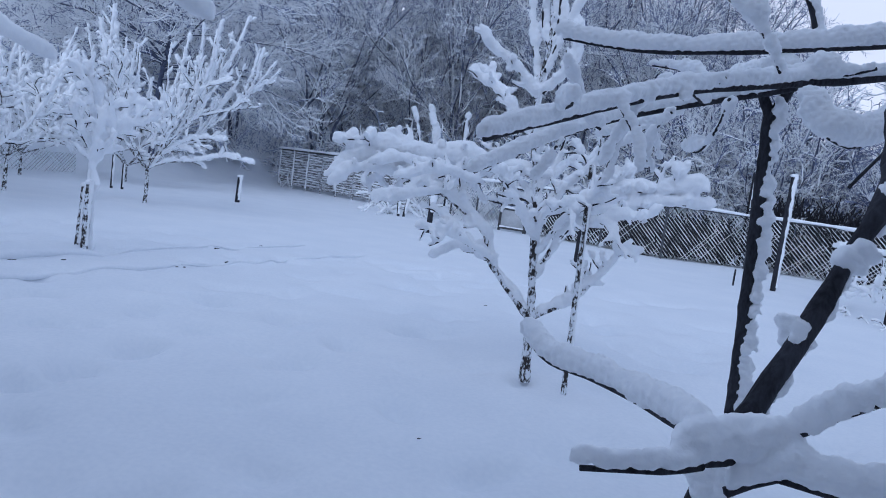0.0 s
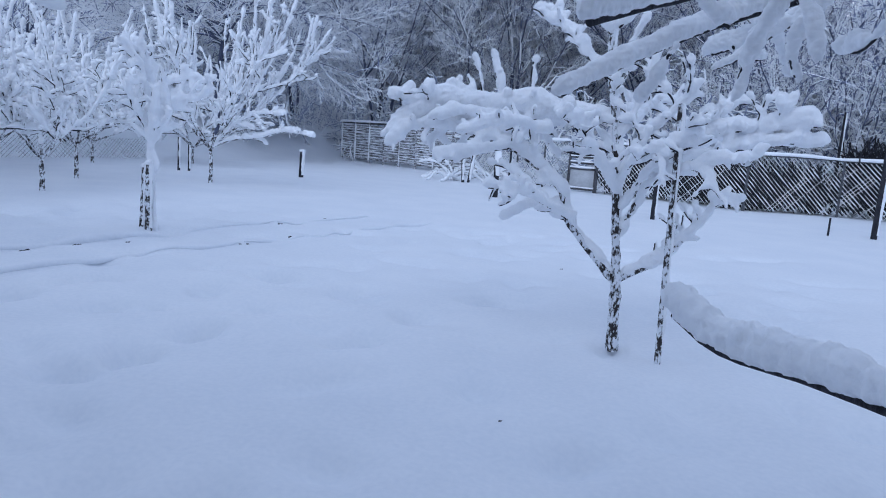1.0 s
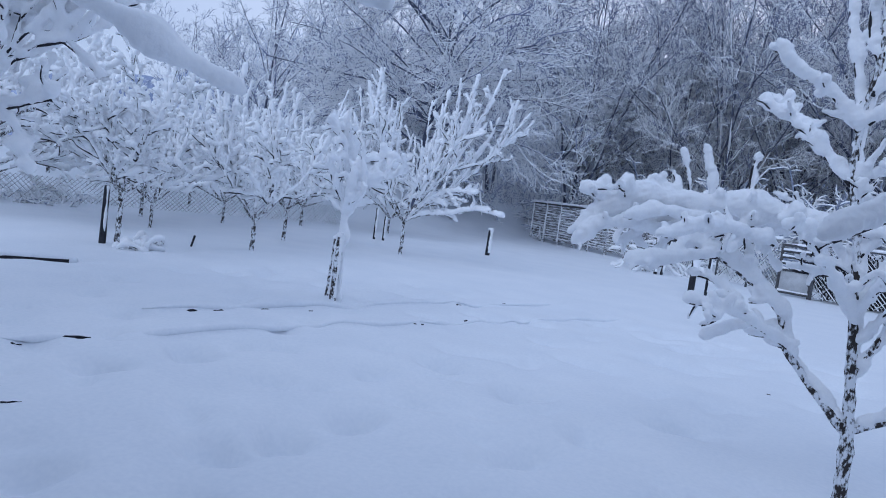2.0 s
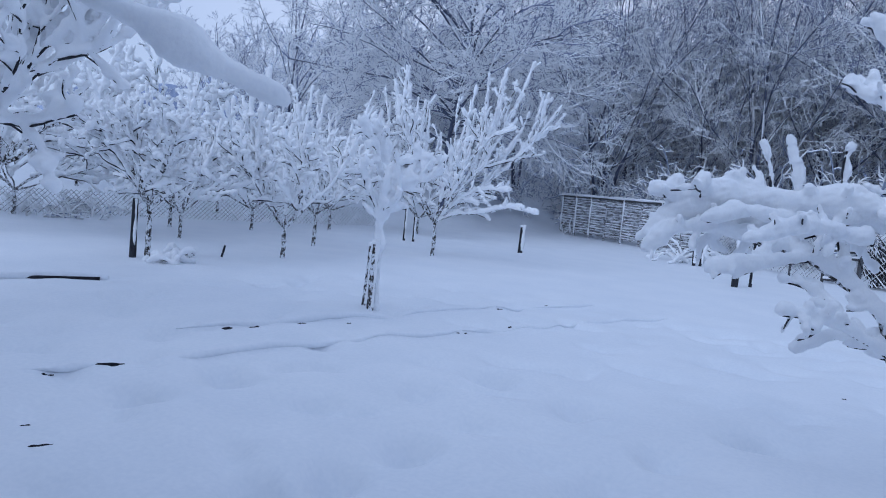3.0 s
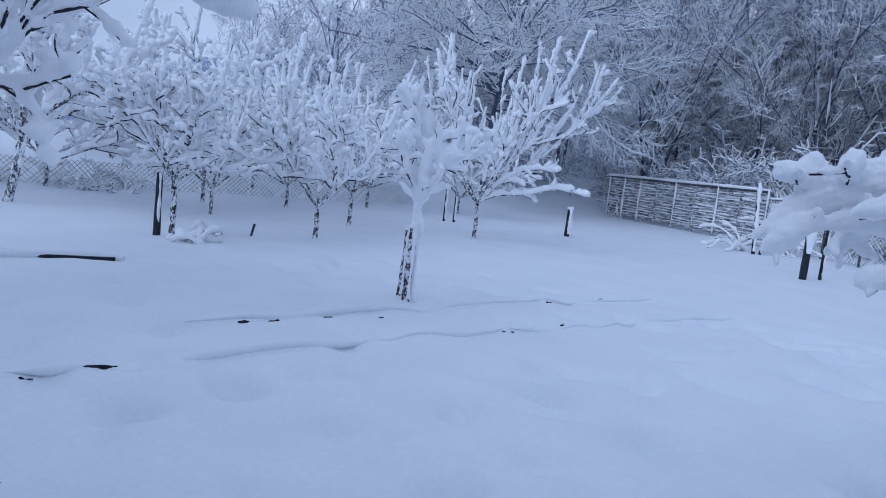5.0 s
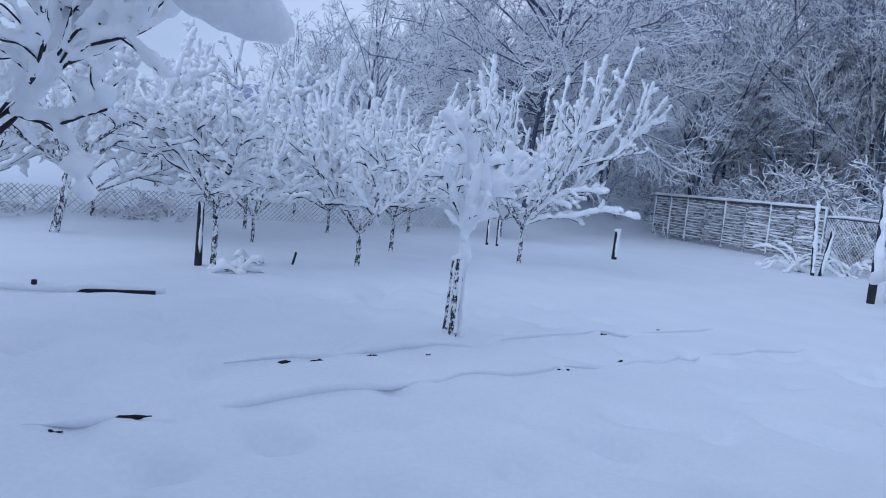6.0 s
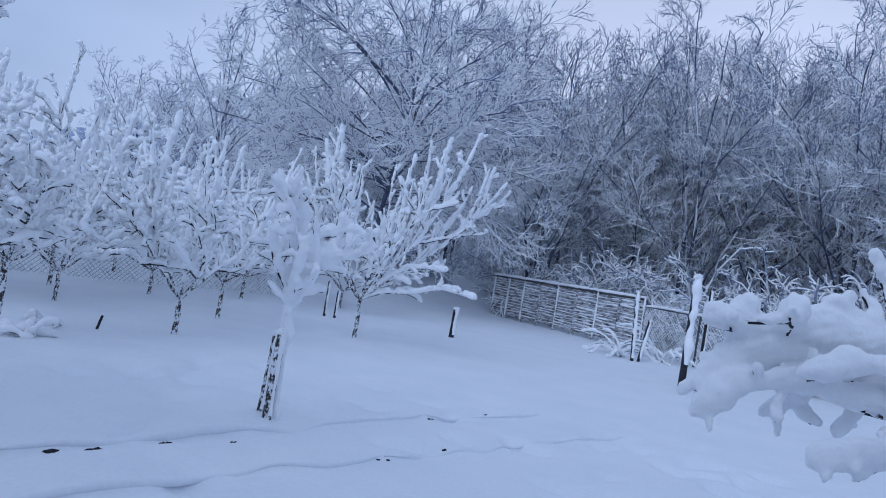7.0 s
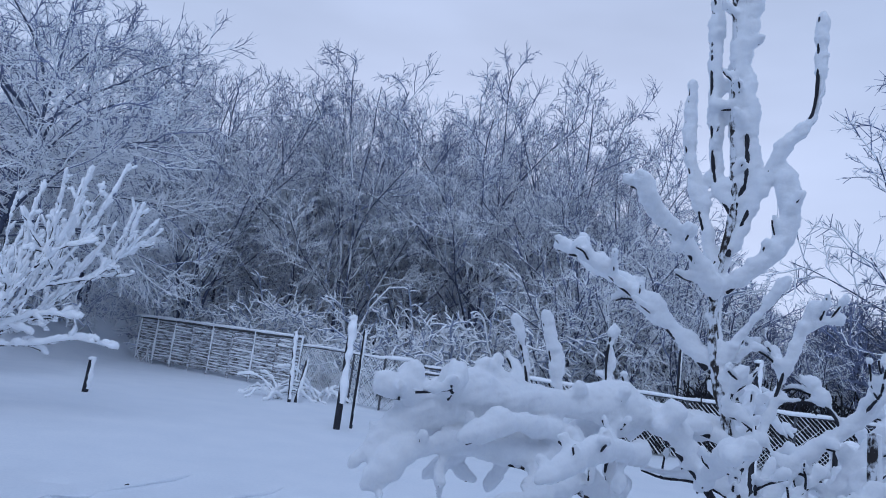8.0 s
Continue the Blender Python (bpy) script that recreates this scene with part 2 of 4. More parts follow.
def stem(rng, p, d, length, n, wander, pull):
    """A wandering line from p along d. pull: how much each step bends up (or down)."""
    pts, d = [np.asarray(p, float)], unit(np.asarray(d, float))
    for _ in range(n):
        d = unit(d + rng.normal(size=3) * wander + UP * pull)
        pts.append(pts[-1] + d * length / n)
    return np.array(pts)


def side_way(rng, d, angle, lift=0.0):
    """A direction that leaves d at an angle, any way round."""
    a = rng.normal(size=3)
    a = unit(a - d * (a @ d))
    return unit(d * math.cos(angle) + a * math.sin(angle) + UP * lift)


def sprout(rng, line, count, frm, to, length, angle, lift, n, wander, pull, vary=0.35, taper=0.6, ends=1.0):
    """Side branches along a line. ends below 1 crowds them towards its tip."""
    out = []
    for s in frm + (to - frm) * ((np.arange(count) + rng.uniform(0.1, 0.9, count)) / max(count, 1)) ** ends:
        x = s * (len(line) - 1)
        i = min(int(x), len(line) - 2)
        p = line[i] + (line[i + 1] - line[i]) * (x - i)
        d = unit(line[i + 1] - line[i])
        k = length * (0.85 + taper / 2 - taper * s) * rng.uniform(1 - vary, 1 + vary)
        out.append(stem(rng, p, side_way(rng, d, angle * rng.uniform(0.75, 1.25), lift), k, n, wander, pull))
    return out


# ---------------------------------------------------------------- snow field
def field_height(x, y):
    p = np.stack([x, y, 0 * x], -1)
    z = 0.018 * lumps(p, 0.4, 1) + 0.007 * lumps(p, 1.6, 2)
    edge = np.clip((((x + 17.6) * -13.5 + (y - 8.5) * 5.1) / 14.43 - 0.3) / 4.5, 0, 1)
    z = z + 1.5 * edge * edge * (3 - 2 * edge)
    near = np.exp(-(((x + 1.5) / 9) ** 2 + ((y - 6) / 9) ** 2))
    for (x0, y0, x1, y1), depth in RUTS:
        d = np.array((x1 - x0, y1 - y0))
        n = np.hypot(*d)
        s = ((x - x0) * d[0] + (y - y0) * d[1]) / n
        off = ((x - x0) * -d[1] + (y - y0) * d[0]) / n + 0.04 * np.sin(s * 2.1) + 0.02 * np.sin(s * 5.3 + 1)
        ends = 1 / (1 + np.exp(-np.clip((s + 0.2) / 0.25, -60, 60))) / (1 + np.exp(np.clip((s - n) / 0.5, -60, 60)))
        wave = 0.88 + 0.12 * np.sin(s * 4.1 + 1.0)
        bank = 1 / (1 + np.exp(-np.clip(off / 0.05, -40, 40))) * np.exp(-np.clip(off, 0, 9) / 0.9)
        z = z + 1.3 * depth * wave * bank * ends
        z = z - 0.9 * depth * wave * np.exp(-(((off + 0.04) / 0.06) ** 2)) * ends
    for cx, cy in DIMPLES:
        a = 5.0 * cx + 3.0 * cy
        u, v = (x - cx) * math.cos(a) + (y - cy) * math.sin(a), (y - cy) * math.cos(a) - (x - cx) * math.sin(a)
        z = z - (0.2 + 0.05 * math.sin(7 * a)) * np.exp(-((u / 0.19) ** 2 + (v / 0.13) ** 2))
    rng = np.random.RandomState(5)
    for _ in range(170):
        cx, cy = rng.uniform(-7, 4), rng.uniform(2.2, 11.5)
        a, w, l, h = rng.uniform(0, 3.14), rng.uniform(0.1, 0.15), rng.uniform(0.15, 0.26), rng.uniform(0.05, 0.13)
        box_ = (np.abs(x - cx) < 1) & (np.abs(y - cy) < 1)
        if box_.any():
            u = (x[box_] - cx) * math.cos(a) + (y[box_] - cy) * math.sin(a)
            v = -(x[box_] - cx) * math.sin(a) + (y[box_] - cy) * math.cos(a)
            z[box_] -= h * np.exp(-((u / l) ** 2 + (v / w) ** 2))
    return z + near * (0.016 * lumps(p, 5.0, 3) + 0.006 * lumps(p, 13.0, 4))


DIMPLES = [(-3.15, 5.53), (-2.2, 5.2), (-2.36, 4.6), (-2.53, 4.2), (-0.3, 6.85), (-1.1, 5.4), (-4.1, 4.8), (-2.35, 7.0), (-0.84, 6.1), (-4.0, 5.6), (-2.72, 6.29), (-1.52, 6.82), (-2.05, 7.75), (-3.64, 6.31)]
RUTS = [((-5.2, 6.2, -3.6, 10.35), 0.04), ((-3.6, 10.35, -2.5, 12.1), 0.025), ((-5.0, 4.6, -3.3, 8.5), 0.032),
        ((-3.3, 8.5, -1.5, 12.0), 0.026), ((-9.3, 5.8, -7.8, 7.6), 0.06)]


def build_field():
    def axis(lo, hi, step, grow):
        mid = np.arange(lo, hi + step, step)
        k = step * np.cumprod(np.full(grow, 1.28))
        return np.concatenate([lo - np.cumsum(k)[::-1], mid, mid[-1] + np.cumsum(k)])
    xs, ys = axis(-9.0, 2.5, 0.042, 39), axis(2.2, 12.0, 0.042, 39)
    x, y = np.meshgrid(xs, ys, indexing="ij")
    z = field_height(x, y)
    b = Builder()
    n, m = x.shape
    i, j = np.meshgrid(np.arange(n - 1), np.arange(m - 1), indexing="ij")
    q = np.stack([i * m + j, (i + 1) * m + j, (i + 1) * m + j + 1, i * m + j + 1], -1).reshape(-1, 4)
    b.add(np.stack([x, y, z], -1).reshape(-1, 3), q, 0)
    ob = part("ground", b, FIELD)
    tagged(ob, "smooth deep snow over a garden with soft old ruts", "snow", kind="structure")


build_field()


def rut_ridge(run, tall, seed):
    """The low lip of snow along an old rut."""
    x0, y0, x1, y1 = run
    n = math.hypot(x1 - x0, y1 - y0)
    s = np.linspace(0, n, int(n / 0.035))
    off = -0.04 * np.sin(s * 2.1) - 0.02 * np.sin(s * 5.3 + 1)
    across = np.array((-(y1 - y0), x1 - x0)) / n
    x, y = x0 + (x1 - x0) * s / n + across[0] * off, y0 + (y1 - y0) * s / n + across[1] * off
    z = field_height(x + 0.13 * across[0], y + 0.13 * across[1])
    z = np.convolve(np.pad(z, 4, mode="edge"), np.ones(9) / 9, mode="valid")
    line = np.stack([x + 0.03 * across[0], y + 0.03 * across[1], z], -1)
    r = tall * (1 + 0.3 * lumps(line, 2.5, seed) + 0.15 * lumps(line, 9.0, seed + 1)).clip(0.4, 1.6)
    line[:, 2] -= 0.4 * r
    b = Builder()
    tube(b, line, r * np.clip(np.minimum(s, n - s) / 0.3, 0.2, 1), 14, lump=0.08, freq=9, seed=seed)
    tagged(part("snow_ridge", b, FIELD), "low lip of snow along an old rut", "snow", kind="structure")


for n, (run, depth) in enumerate(RUTS):
    rut_ridge(run, 0.5 * depth + 0.016, 60 + n)


def shade_wall():
    """A plain unseen wall at the walker's back, added to shade the near garden."""
    b = Builder()
    box(b, (-2.5, -1.4, 3.2), (17.0, 0.4, 6.6))
    tagged(part("wall_shade", b, PANEL), "plain grey unseen wall added to shade the near garden", "wall", kind="structure")


shade_wall()


# ---------------------------------------------------------------- woods behind the fence
def wood_tree(seed, stems, height, reach, plan, bare=0.06, droop=0.0, white_all=0.4, thick=1.0):
    """Meshes of a bare snowy tree on its main stems: trunk and crown.
    plan: for each order of branches, (count, first, length as a share of the parent, angle, steps, radius)."""
    rng = np.random.RandomState(seed)
    trunk, crown = Builder(), Builder()
    ridge = math.pi / 2

    def grow(line, long, order):
        count, first, share, angle, steps, fat = plan[order]
        for one in sprout(rng, line, count, first, 1.0, share * long, angle, 0.06, steps, 0.15, 0.012 - droop * (1 + 0.5 * order), taper=0.3, ends=0.75):
            high = np.clip(one[0, 2] / height, 0, 1)
            if rng.uniform() < bare + 0.75 * high ** 2.5:
                white = 0.75
            else:
                # Twigs white even underneath keep the woods pale, standing in for haze.
                white = -1.1 if rng.uniform() < white_all else -0.5
            r = thick * fat * rng.uniform(0.75, 1.25)
            tube(crown, one, np.linspace(r, r * 0.55, len(one)), 4 if order == 0 else 3, turn=ridge + rng.uniform(-0.4, 0.4), snow_from=white, caps=False)
            if order + 1 < len(plan):
                grow(one, np.linalg.norm(one[-1] - one[0]), order + 1)

    for k, (line, r0) in enumerate(stems):
        r = np.linspace(r0, 0.018, len(line))
        tube(trunk, line, r, 7, snow_from=0.5, turn=rng.uniform(0, 6), caps=False)
        half = len(line) // 2 + 1
        tube(trunk, line[:half] + WIND * 0.5 * r[:half, None], r[:half] * 0.6, 6, mat=1, lump=0.7, freq=3.0, seed=seed + k, caps=False)
        grow(line, reach, 0)
    return trunk.mesh("trunk", [HAZED_ALDER, SNOW]), crown.mesh("crown", [HAZED_TWIG, SNOW])


def fan_limbs(seed, height, width, trunks, count, fork=(0.12, 0.6), r=0.09, low=105, droop=0.0):
    """Trunks from one root that break into limbs reaching out to a dome. low: degrees from the top down to the dome's rim."""
    rng = np.random.RandomState(seed)
    out, leads = [], []
    for k in range(trunks):
        a = 2.4 * k + rng.uniform(-0.4, 0.4)
        out_way = 0.0 if trunks == 1 else rng.uniform(0.06, 0.16)
        leads.append(stem(rng, (0.1 * math.cos(a), 0.1 * math.sin(a), -0.1), (out_way * math.cos(a), out_way * math.sin(a), 1), height * rng.uniform(0.78, 0.88), 12, 0.06, 0.01))
        out.append((leads[-1], r * rng.uniform(0.9, 1.15)))
    for n in range(count):
        lead = leads[n % trunks]
        from_top = radians(low) * math.sqrt((n + rng.uniform(0.2, 0.8)) / count)
        s = fork[1] - (fork[1] - fork[0]) * from_top / radians(low) * rng.uniform(0.7, 1.0)
        p = lead[int(s * 12)] + (lead[int(s * 12) + 1] - lead[int(s * 12)]) * (s * 12 % 1)
        a = 2.4 * n + rng.uniform(-0.3, 0.3)
        w = 0.5 * width * math.sin(from_top) * rng.uniform(0.75, 1.0)
        end = np.array((w * math.cos(a), w * math.sin(a), height * (0.52 + 0.4 * math.cos(from_top)) * rng.uniform(0.92, 1.03)))
        way = unit(end - p) + np.array((0.15 * math.cos(a), 0.15 * math.sin(a), 0.25 * (droop > 0)))
        out.append((stem(rng, p, way, np.linalg.norm(end - p) * 1.03, 9, 0.07, 0.012 - droop), r * rng.uniform(0.35, 0.55)))
    return out


def ground_at(x, y):
    return float(field_height(np.array([x]), np.array([y]))[0]) - 0.05


def plant(name, meshes, at, label, category, group, turn=0.0, size=1.0):
    ob = thing(name, at, label, category, group)
    ob.rotation_euler = (0, 0, turn)
    ob.scale = (size, size, size)
    for part_name, me in zip(("trunk", "crown"), meshes):
        part(part_name, me, [], ob)
    return ob


FINE = ((11, 0.15, 1.0, 0.75, 4, 0.022), (7, 0.15, 0.55, 0.8, 2, 0.0165), (6, 0.15, 0.5, 0.85, 1, 0.0125))
PLAIN = ((8, 0.2, 1.0, 0.75, 4, 0.03), (5, 0.15, 0.55, 0.75, 2, 0.022), (5, 0.15, 0.5, 0.75, 1, 0.016))
SMALL = ((7, 0.2, 1.0, 0.75, 4, 0.03), (5, 0.15, 0.55, 0.75, 2, 0.022), (4, 0.15, 0.5, 0.75, 1, 0.016))
ALDERS = [wood_tree(11, fan_limbs(11, 16.0, 9.0, 2, 20), 16.0, 2.3, FINE),
          wood_tree(12, fan_limbs(12, 16.0, 8.0, 3, 18), 16.0, 2.2, FINE),
          wood_tree(13, fan_limbs(13, 16.0, 11.0, 2, 24, low=110), 16.0, 2.4, FINE)]
FAR_ALDERS = [wood_tree(14, fan_limbs(14, 16.0, 8.0, 2, 15), 16.0, 2.3, PLAIN, white_all=0.6),
              wood_tree(15, fan_limbs(15, 16.0, 9.0, 2, 15), 16.0, 2.3, PLAIN, white_all=0.6)]
ROUND = wood_tree(21, fan_limbs(21, 13.6, 14.5, 1, 46, fork=(0.2, 0.84), r=0.11, low=138, droop=0.05), 13.6, 2.3,
                  ((11, 0.15, 1.0, 0.7, 5, 0.025), (7, 0.15, 0.55, 0.75, 3, 0.0195), (5, 0.15, 0.5, 0.75, 1, 0.015)), bare=0.04, droop=0.04, white_all=0.7)
LOW_TREES = [wood_tree(25, fan_limbs(25, 6.0, 5.5, 3, 13, fork=(0.03, 0.5), r=0.05, low=110), 9.0, 1.15, SMALL, white_all=0.5, bare=0.1, thick=0.75),
             wood_tree(26, fan_limbs(26, 5.6, 5.0, 4, 12, fork=(0.03, 0.5), r=0.045, low=110), 9.0, 1.1, SMALL, white_all=0.5, bare=0.1, droop=0.04, thick=0.75),
             wood_tree(27, fan_limbs(27, 5.8, 5.2, 4, 14, fork=(0.03, 0.5), r=0.045, low=110), 9.0, 1.15, SMALL, white_all=0.2, bare=0.65, thick=0.8)]


def thicket(seed, count, lo, hi, size, thin):
    """The tangle of distant twigs between and behind the trees."""
    rng = np.random.RandomState(seed)
    b = Builder()
    for _ in range(count):
        p = np.array([rng.uniform(a, c) for a, c in zip(lo, hi)])
        p[2] = lo[2] + (hi[2] - lo[2]) * rng.uniform(0, 1) ** 1.25
        one = stem(rng, p, (rng.normal() * 0.7, rng.normal() * 0.3, 0.7), size * rng.uniform(0.5, 1.5), 2, 0.3, 0.0)
        tube(b, one, thin * rng.uniform(0.6, 1.4), 3, turn=math.pi / 2 + rng.uniform(-0.5, 0.5), snow_from=-0.6 if rng.uniform() < 0.75 else 0.8, caps=False)
    return b


def scrub(seed, height, count, h, white=-0.6):
    """A bush of arching snow-laden stems."""
    rng = np.random.RandomState(seed)
    b, stems = Builder(), Builder()
    for _ in range(count):
        a = rng.uniform(0, 6.28)
        one = stem(rng, (rng.normal() * 0.35, rng.normal() * 0.35, -0.05), (0.5 * math.cos(a), 0.5 * math.sin(a), 1), height * rng.uniform(0.6, 1.15), 8, 0.18, -0.15)
        tube(stems, one, np.linspace(h, h * 0.7, 9), 4, snow_from=-0.35, caps=False)
        for two in sprout(rng, one, 8, 0.2, 1.0, 0.28 * height, 0.8, 0.1, 4, 0.26, -0.15):
            tube(b, two, np.linspace(h * 0.8, h * 0.5, 5), 4, snow_from=max(white, -0.7) + rng.uniform(-0.1, 0.5) if white > -1 else white, caps=False)
            for three in sprout(rng, two, 3, 0.2, 1.0, 0.12 * height, 0.85, 0.1, 2, 0.3, -0.12):
                tube(b, three, (h * 0.75, h * 0.6, h * 0.4), 3, turn=math.pi / 2 + rng.uniform(-0.4, 0.4), snow_from=white, caps=False)
    # The bushes' bare wood takes the pale haze colour too.
    return stems.mesh("stem_growth", [PALE_HAZE, SNOW]), b.mesh("twig_growth", [PALE_HAZE, SNOW])


SCRUBS = [scrub(31, 2.8, 13, 0.036), scrub(32, 2.4, 14, 0.038), scrub(33, 3.2, 12, 0.036)]
HEDGES = [scrub(34, 1.0, 9, 0.035, -1.1), scrub(35, 1.15, 9, 0.035, -1.1)]


def build_woods():
    rng = np.random.RandomState(3)
    fronts = [(-8.1, 36.4, 1, 16.2), (-0.9, 37.1, 1, 17.3), (5.6, 36.4, 2, 17.9), (8.9, 35.4, 0, 16.6), (11.3, 34.2, 0, 14.6), (-4.2, 39.0, 0, 15.2), (2.6, 39.0, 0, 16.0)]
    for x, y, kind, tall in fronts:
        plant("alder_tree", ALDERS[kind], (x, y, ground_at(x, y)), "tall bare alder with snow-dusted twigs behind the fence", "tree",
              "woods behind the fence", rng.uniform(0, 6.28), tall / 15.6)
    backs = [(-20.5, 27.3, 10.0), (-22.5, 25.0, 7.4), (-17.5, 31.5, 10.6), (-12.8, 37.2, 17.4), (-17.0, 38.0, 12.5), (-10.0, 43.0, 16.5), (-5.5, 43.0, 16.0), (-2.5, 41.5, 15.4), (0.8, 42.5, 16.6), (4.0, 42.0, 16.4), (7.5, 41.5, 16.6), (-7.6, 41.0, 15.2), (10.4, 38.8, 15.0),
             (-25.5, 31.0, 8.0), (13.6, 32.0, 11.0), (15.6, 30.6, 6.0), (16.4, 20.4, 14.2), (18.0, 18.6, 12.0), (24.0, 37.0, 8.0)]
    for n, (x, y, tall) in enumerate(backs):
        plant("alder_tree", FAR_ALDERS[n % 2], (x, y, ground_at(x, y)), "bare alder with twigs in pale haze colour deeper in the woods", "tree",
              "woods behind the fence", rng.uniform(0, 6.28), tall / 15.6)
    plant("spreading_tree", ROUND, (-12.9, 27.7, ground_at(-12.9, 27.7)), "broad bare tree with a rounded snow-laced crown", "tree", "", 0.6, 1.0)
    for n in range(38):
        s = (n * 0.618) % 1.0
        x, y = -8.5 + 22 * s, 34.5 - 11.5 * s + 1.0 * math.sin(9 * s)
        ob = thing("bush", (x + rng.uniform(-0.4, 0.4), y + rng.uniform(0.4, 3.6), 0), "arching bush bent under thick snow behind the fence", "bush", "bushes behind the fence")
        ob.rotation_euler, k = (0, 0, rng.uniform(0, 6.28)), rng.uniform(1.1, 1.4) + 0.4 * s
        ob.scale = (k, k, k)
        tagged(part("stem_growth", SCRUBS[n % 3][0], [], ob), kind="stuff")
        tagged(part("twig_growth", SCRUBS[n % 3][1], [], ob), kind="stuff")
    for n, (x, y, k) in enumerate(((6.8, 27.0, 1.1), (8.6, 25.4, 1.05), (10.4, 26.2, 1.1), (9.4, 23.2, 0.85), (11.4, 23.9, 0.95), (12.8, 25.2, 1.0), (13.3, 22.4, 0.85), (14.8, 23.8, 0.95), (9.2, 28.2, 1.5), (11.0, 26.9, 1.4), (12.3, 27.4, 1.35),
                                   (12.2, 20.9, 0.7), (14.6, 20.3, 0.75), (16.6, 21.8, 0.9), (17.4, 19.2, 0.85), (15.9, 17.9, 0.7), (13.9, 18.9, 0.7), (16.0, 19.6, 0.85), (15.2, 21.8, 0.9), (18.6, 17.4, 0.8), (14.6, 19.2, 1.0), (16.2, 18.4, 1.05), (13.7, 20.8, 0.95), (15.3, 20.0, 1.05))):
        plant("thicket_tree", LOW_TREES[2 if x > 12.5 else n % 2], (x, y, 0), "low many-stemmed tree with snowy twigs behind the netting", "tree", "thicket behind the netting", rng.uniform(0, 6.28), k)
    for n in range(13):
        x, y = -22.5 + 0.85 * n, 30.5 + 1.6 * math.sin(2.2 * n) + 0.1 * n
        ob = thing("bush", (x, y, ground_at(x, y)), "snow-laden bush under the broad tree", "bush", "bushes under the broad tree")
        ob.rotation_euler, k = (0, 0, rng.uniform(0, 6.28)), rng.uniform(1.1, 1.7)
        ob.scale = (k, k, k)
        tagged(part("stem_growth", SCRUBS[n % 3][0], [], ob), kind="stuff")
        tagged(part("twig_growth", SCRUBS[n % 3][1], [], ob), kind="stuff")
    for n in range(8):
        s = n / 21
        x, y = -18.0 + 7.5 * s + rng.uniform(-0.5, 0.5), 8.0 + 16.5 * s + rng.uniform(-0.4, 0.4)
        ob = thing("hedge_bush", (x, y, ground_at(x, y)), "low hedge bush buried in snow at the garden edge", "bush", "hedge at the garden edge")
        ob.rotation_euler, k = (0, 0, rng.uniform(0, 6.28)), rng.uniform(0.55, 0.9)
        ob.scale = (k, k, k)
        tagged(part("stem_growth", HEDGES[n % 2][0], [], ob), kind="stuff")
        tagged(part("twig_growth", HEDGES[n % 2][1], [], ob), kind="stuff")


build_woods()
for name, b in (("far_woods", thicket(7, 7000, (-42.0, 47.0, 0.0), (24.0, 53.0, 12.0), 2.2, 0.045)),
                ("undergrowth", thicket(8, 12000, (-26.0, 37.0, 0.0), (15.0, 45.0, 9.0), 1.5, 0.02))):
    tagged(part(name, b, [PALE_HAZE, SNOW]), "dense tangle of snow-dusted twigs in haze colour deep in the woods", "woods", kind="stuff")


def distant_woods():
    """The edge of farther woods, a ragged wall in painted haze colour that closes the view."""
    b = Builder()
    a = np.linspace(radians(-62), radians(60), 420)
    ring = np.stack([62 * np.sin(a), 62 * np.cos(a), 0 * a], -1)
    top = 10.0 + 1.2 * lumps(ring, 0.35, 5) + 0.8 * lumps(ring, 1.3, 6) - 5.0 * np.clip((a - radians(14)) / radians(13), 0, 1) - 4.5 * np.clip((radians(-34) - a) / radians(20), 0, 1)
    rows = np.linspace(0, 1, 14)
    v = ring[:, None, :] * (1 + 0.02 * lumps(np.stack([ring[:, None, 0] + 0 * rows, ring[:, None, 1] + 0 * rows, 9.0 * rows + 0 * a[:, None]], -1), 0.8, 8) + 0.06 * rows)[..., None]
    v[..., 2] = -0.3 + rows * top[:, None]
    i, j = np.meshgrid(np.arange(419), np.arange(13), indexing="ij")
    b.add(v.reshape(-1, 3), np.stack([i * 14 + j, i * 14 + j + 1, (i + 1) * 14 + j + 1, (i + 1) * 14 + j], -1).reshape(-1, 4), 0)
    tagged(part("backdrop", b, DISTANCE), "distant edge of woods in painted grey-blue haze", "woods", kind="structure")


distant_woods()


def fence_brush(points, seed):
    """Bare dark brush that grows close behind the wire fence."""
    rng = np.random.RandomState(seed)
    b = Builder()
    for (x0, y0), (x1, y1) in zip(points[:-1], points[1:]):
        n = math.hypot(x1 - x0, y1 - y0)
        for _ in range(int((260 if x0 < 8 else 380) * n)):
            s, back = rng.uniform(0, 1), rng.uniform(0.25, 1.6 if x0 < 8 else 2.4)
            p = (x0 + (x1 - x0) * s - (y1 - y0) / n * back, y0 + (y1 - y0) * s + (x1 - x0) / n * back, rng.uniform(-0.05, 0.8 if x0 < 8 else 1.6))
            one = stem(rng, p, (rng.normal() * 0.6, rng.normal() * 0.4, 0.9), rng.uniform(0.4, 0.9), 2, 0.25, 0.0)
            tube(b, one, rng.uniform(0.012, 0.025), 3, turn=rng.uniform(0, 6), caps=False)
    tagged(part("brush", b, BARK), "dark tangle of bare brush behind the netting", "brush", kind="stuff")


fence_brush([(2.05, 22.9), (5.8, 20.4), (8.3, 20.6), (10.6, 19.4), (14.0, 17.5)], 17)


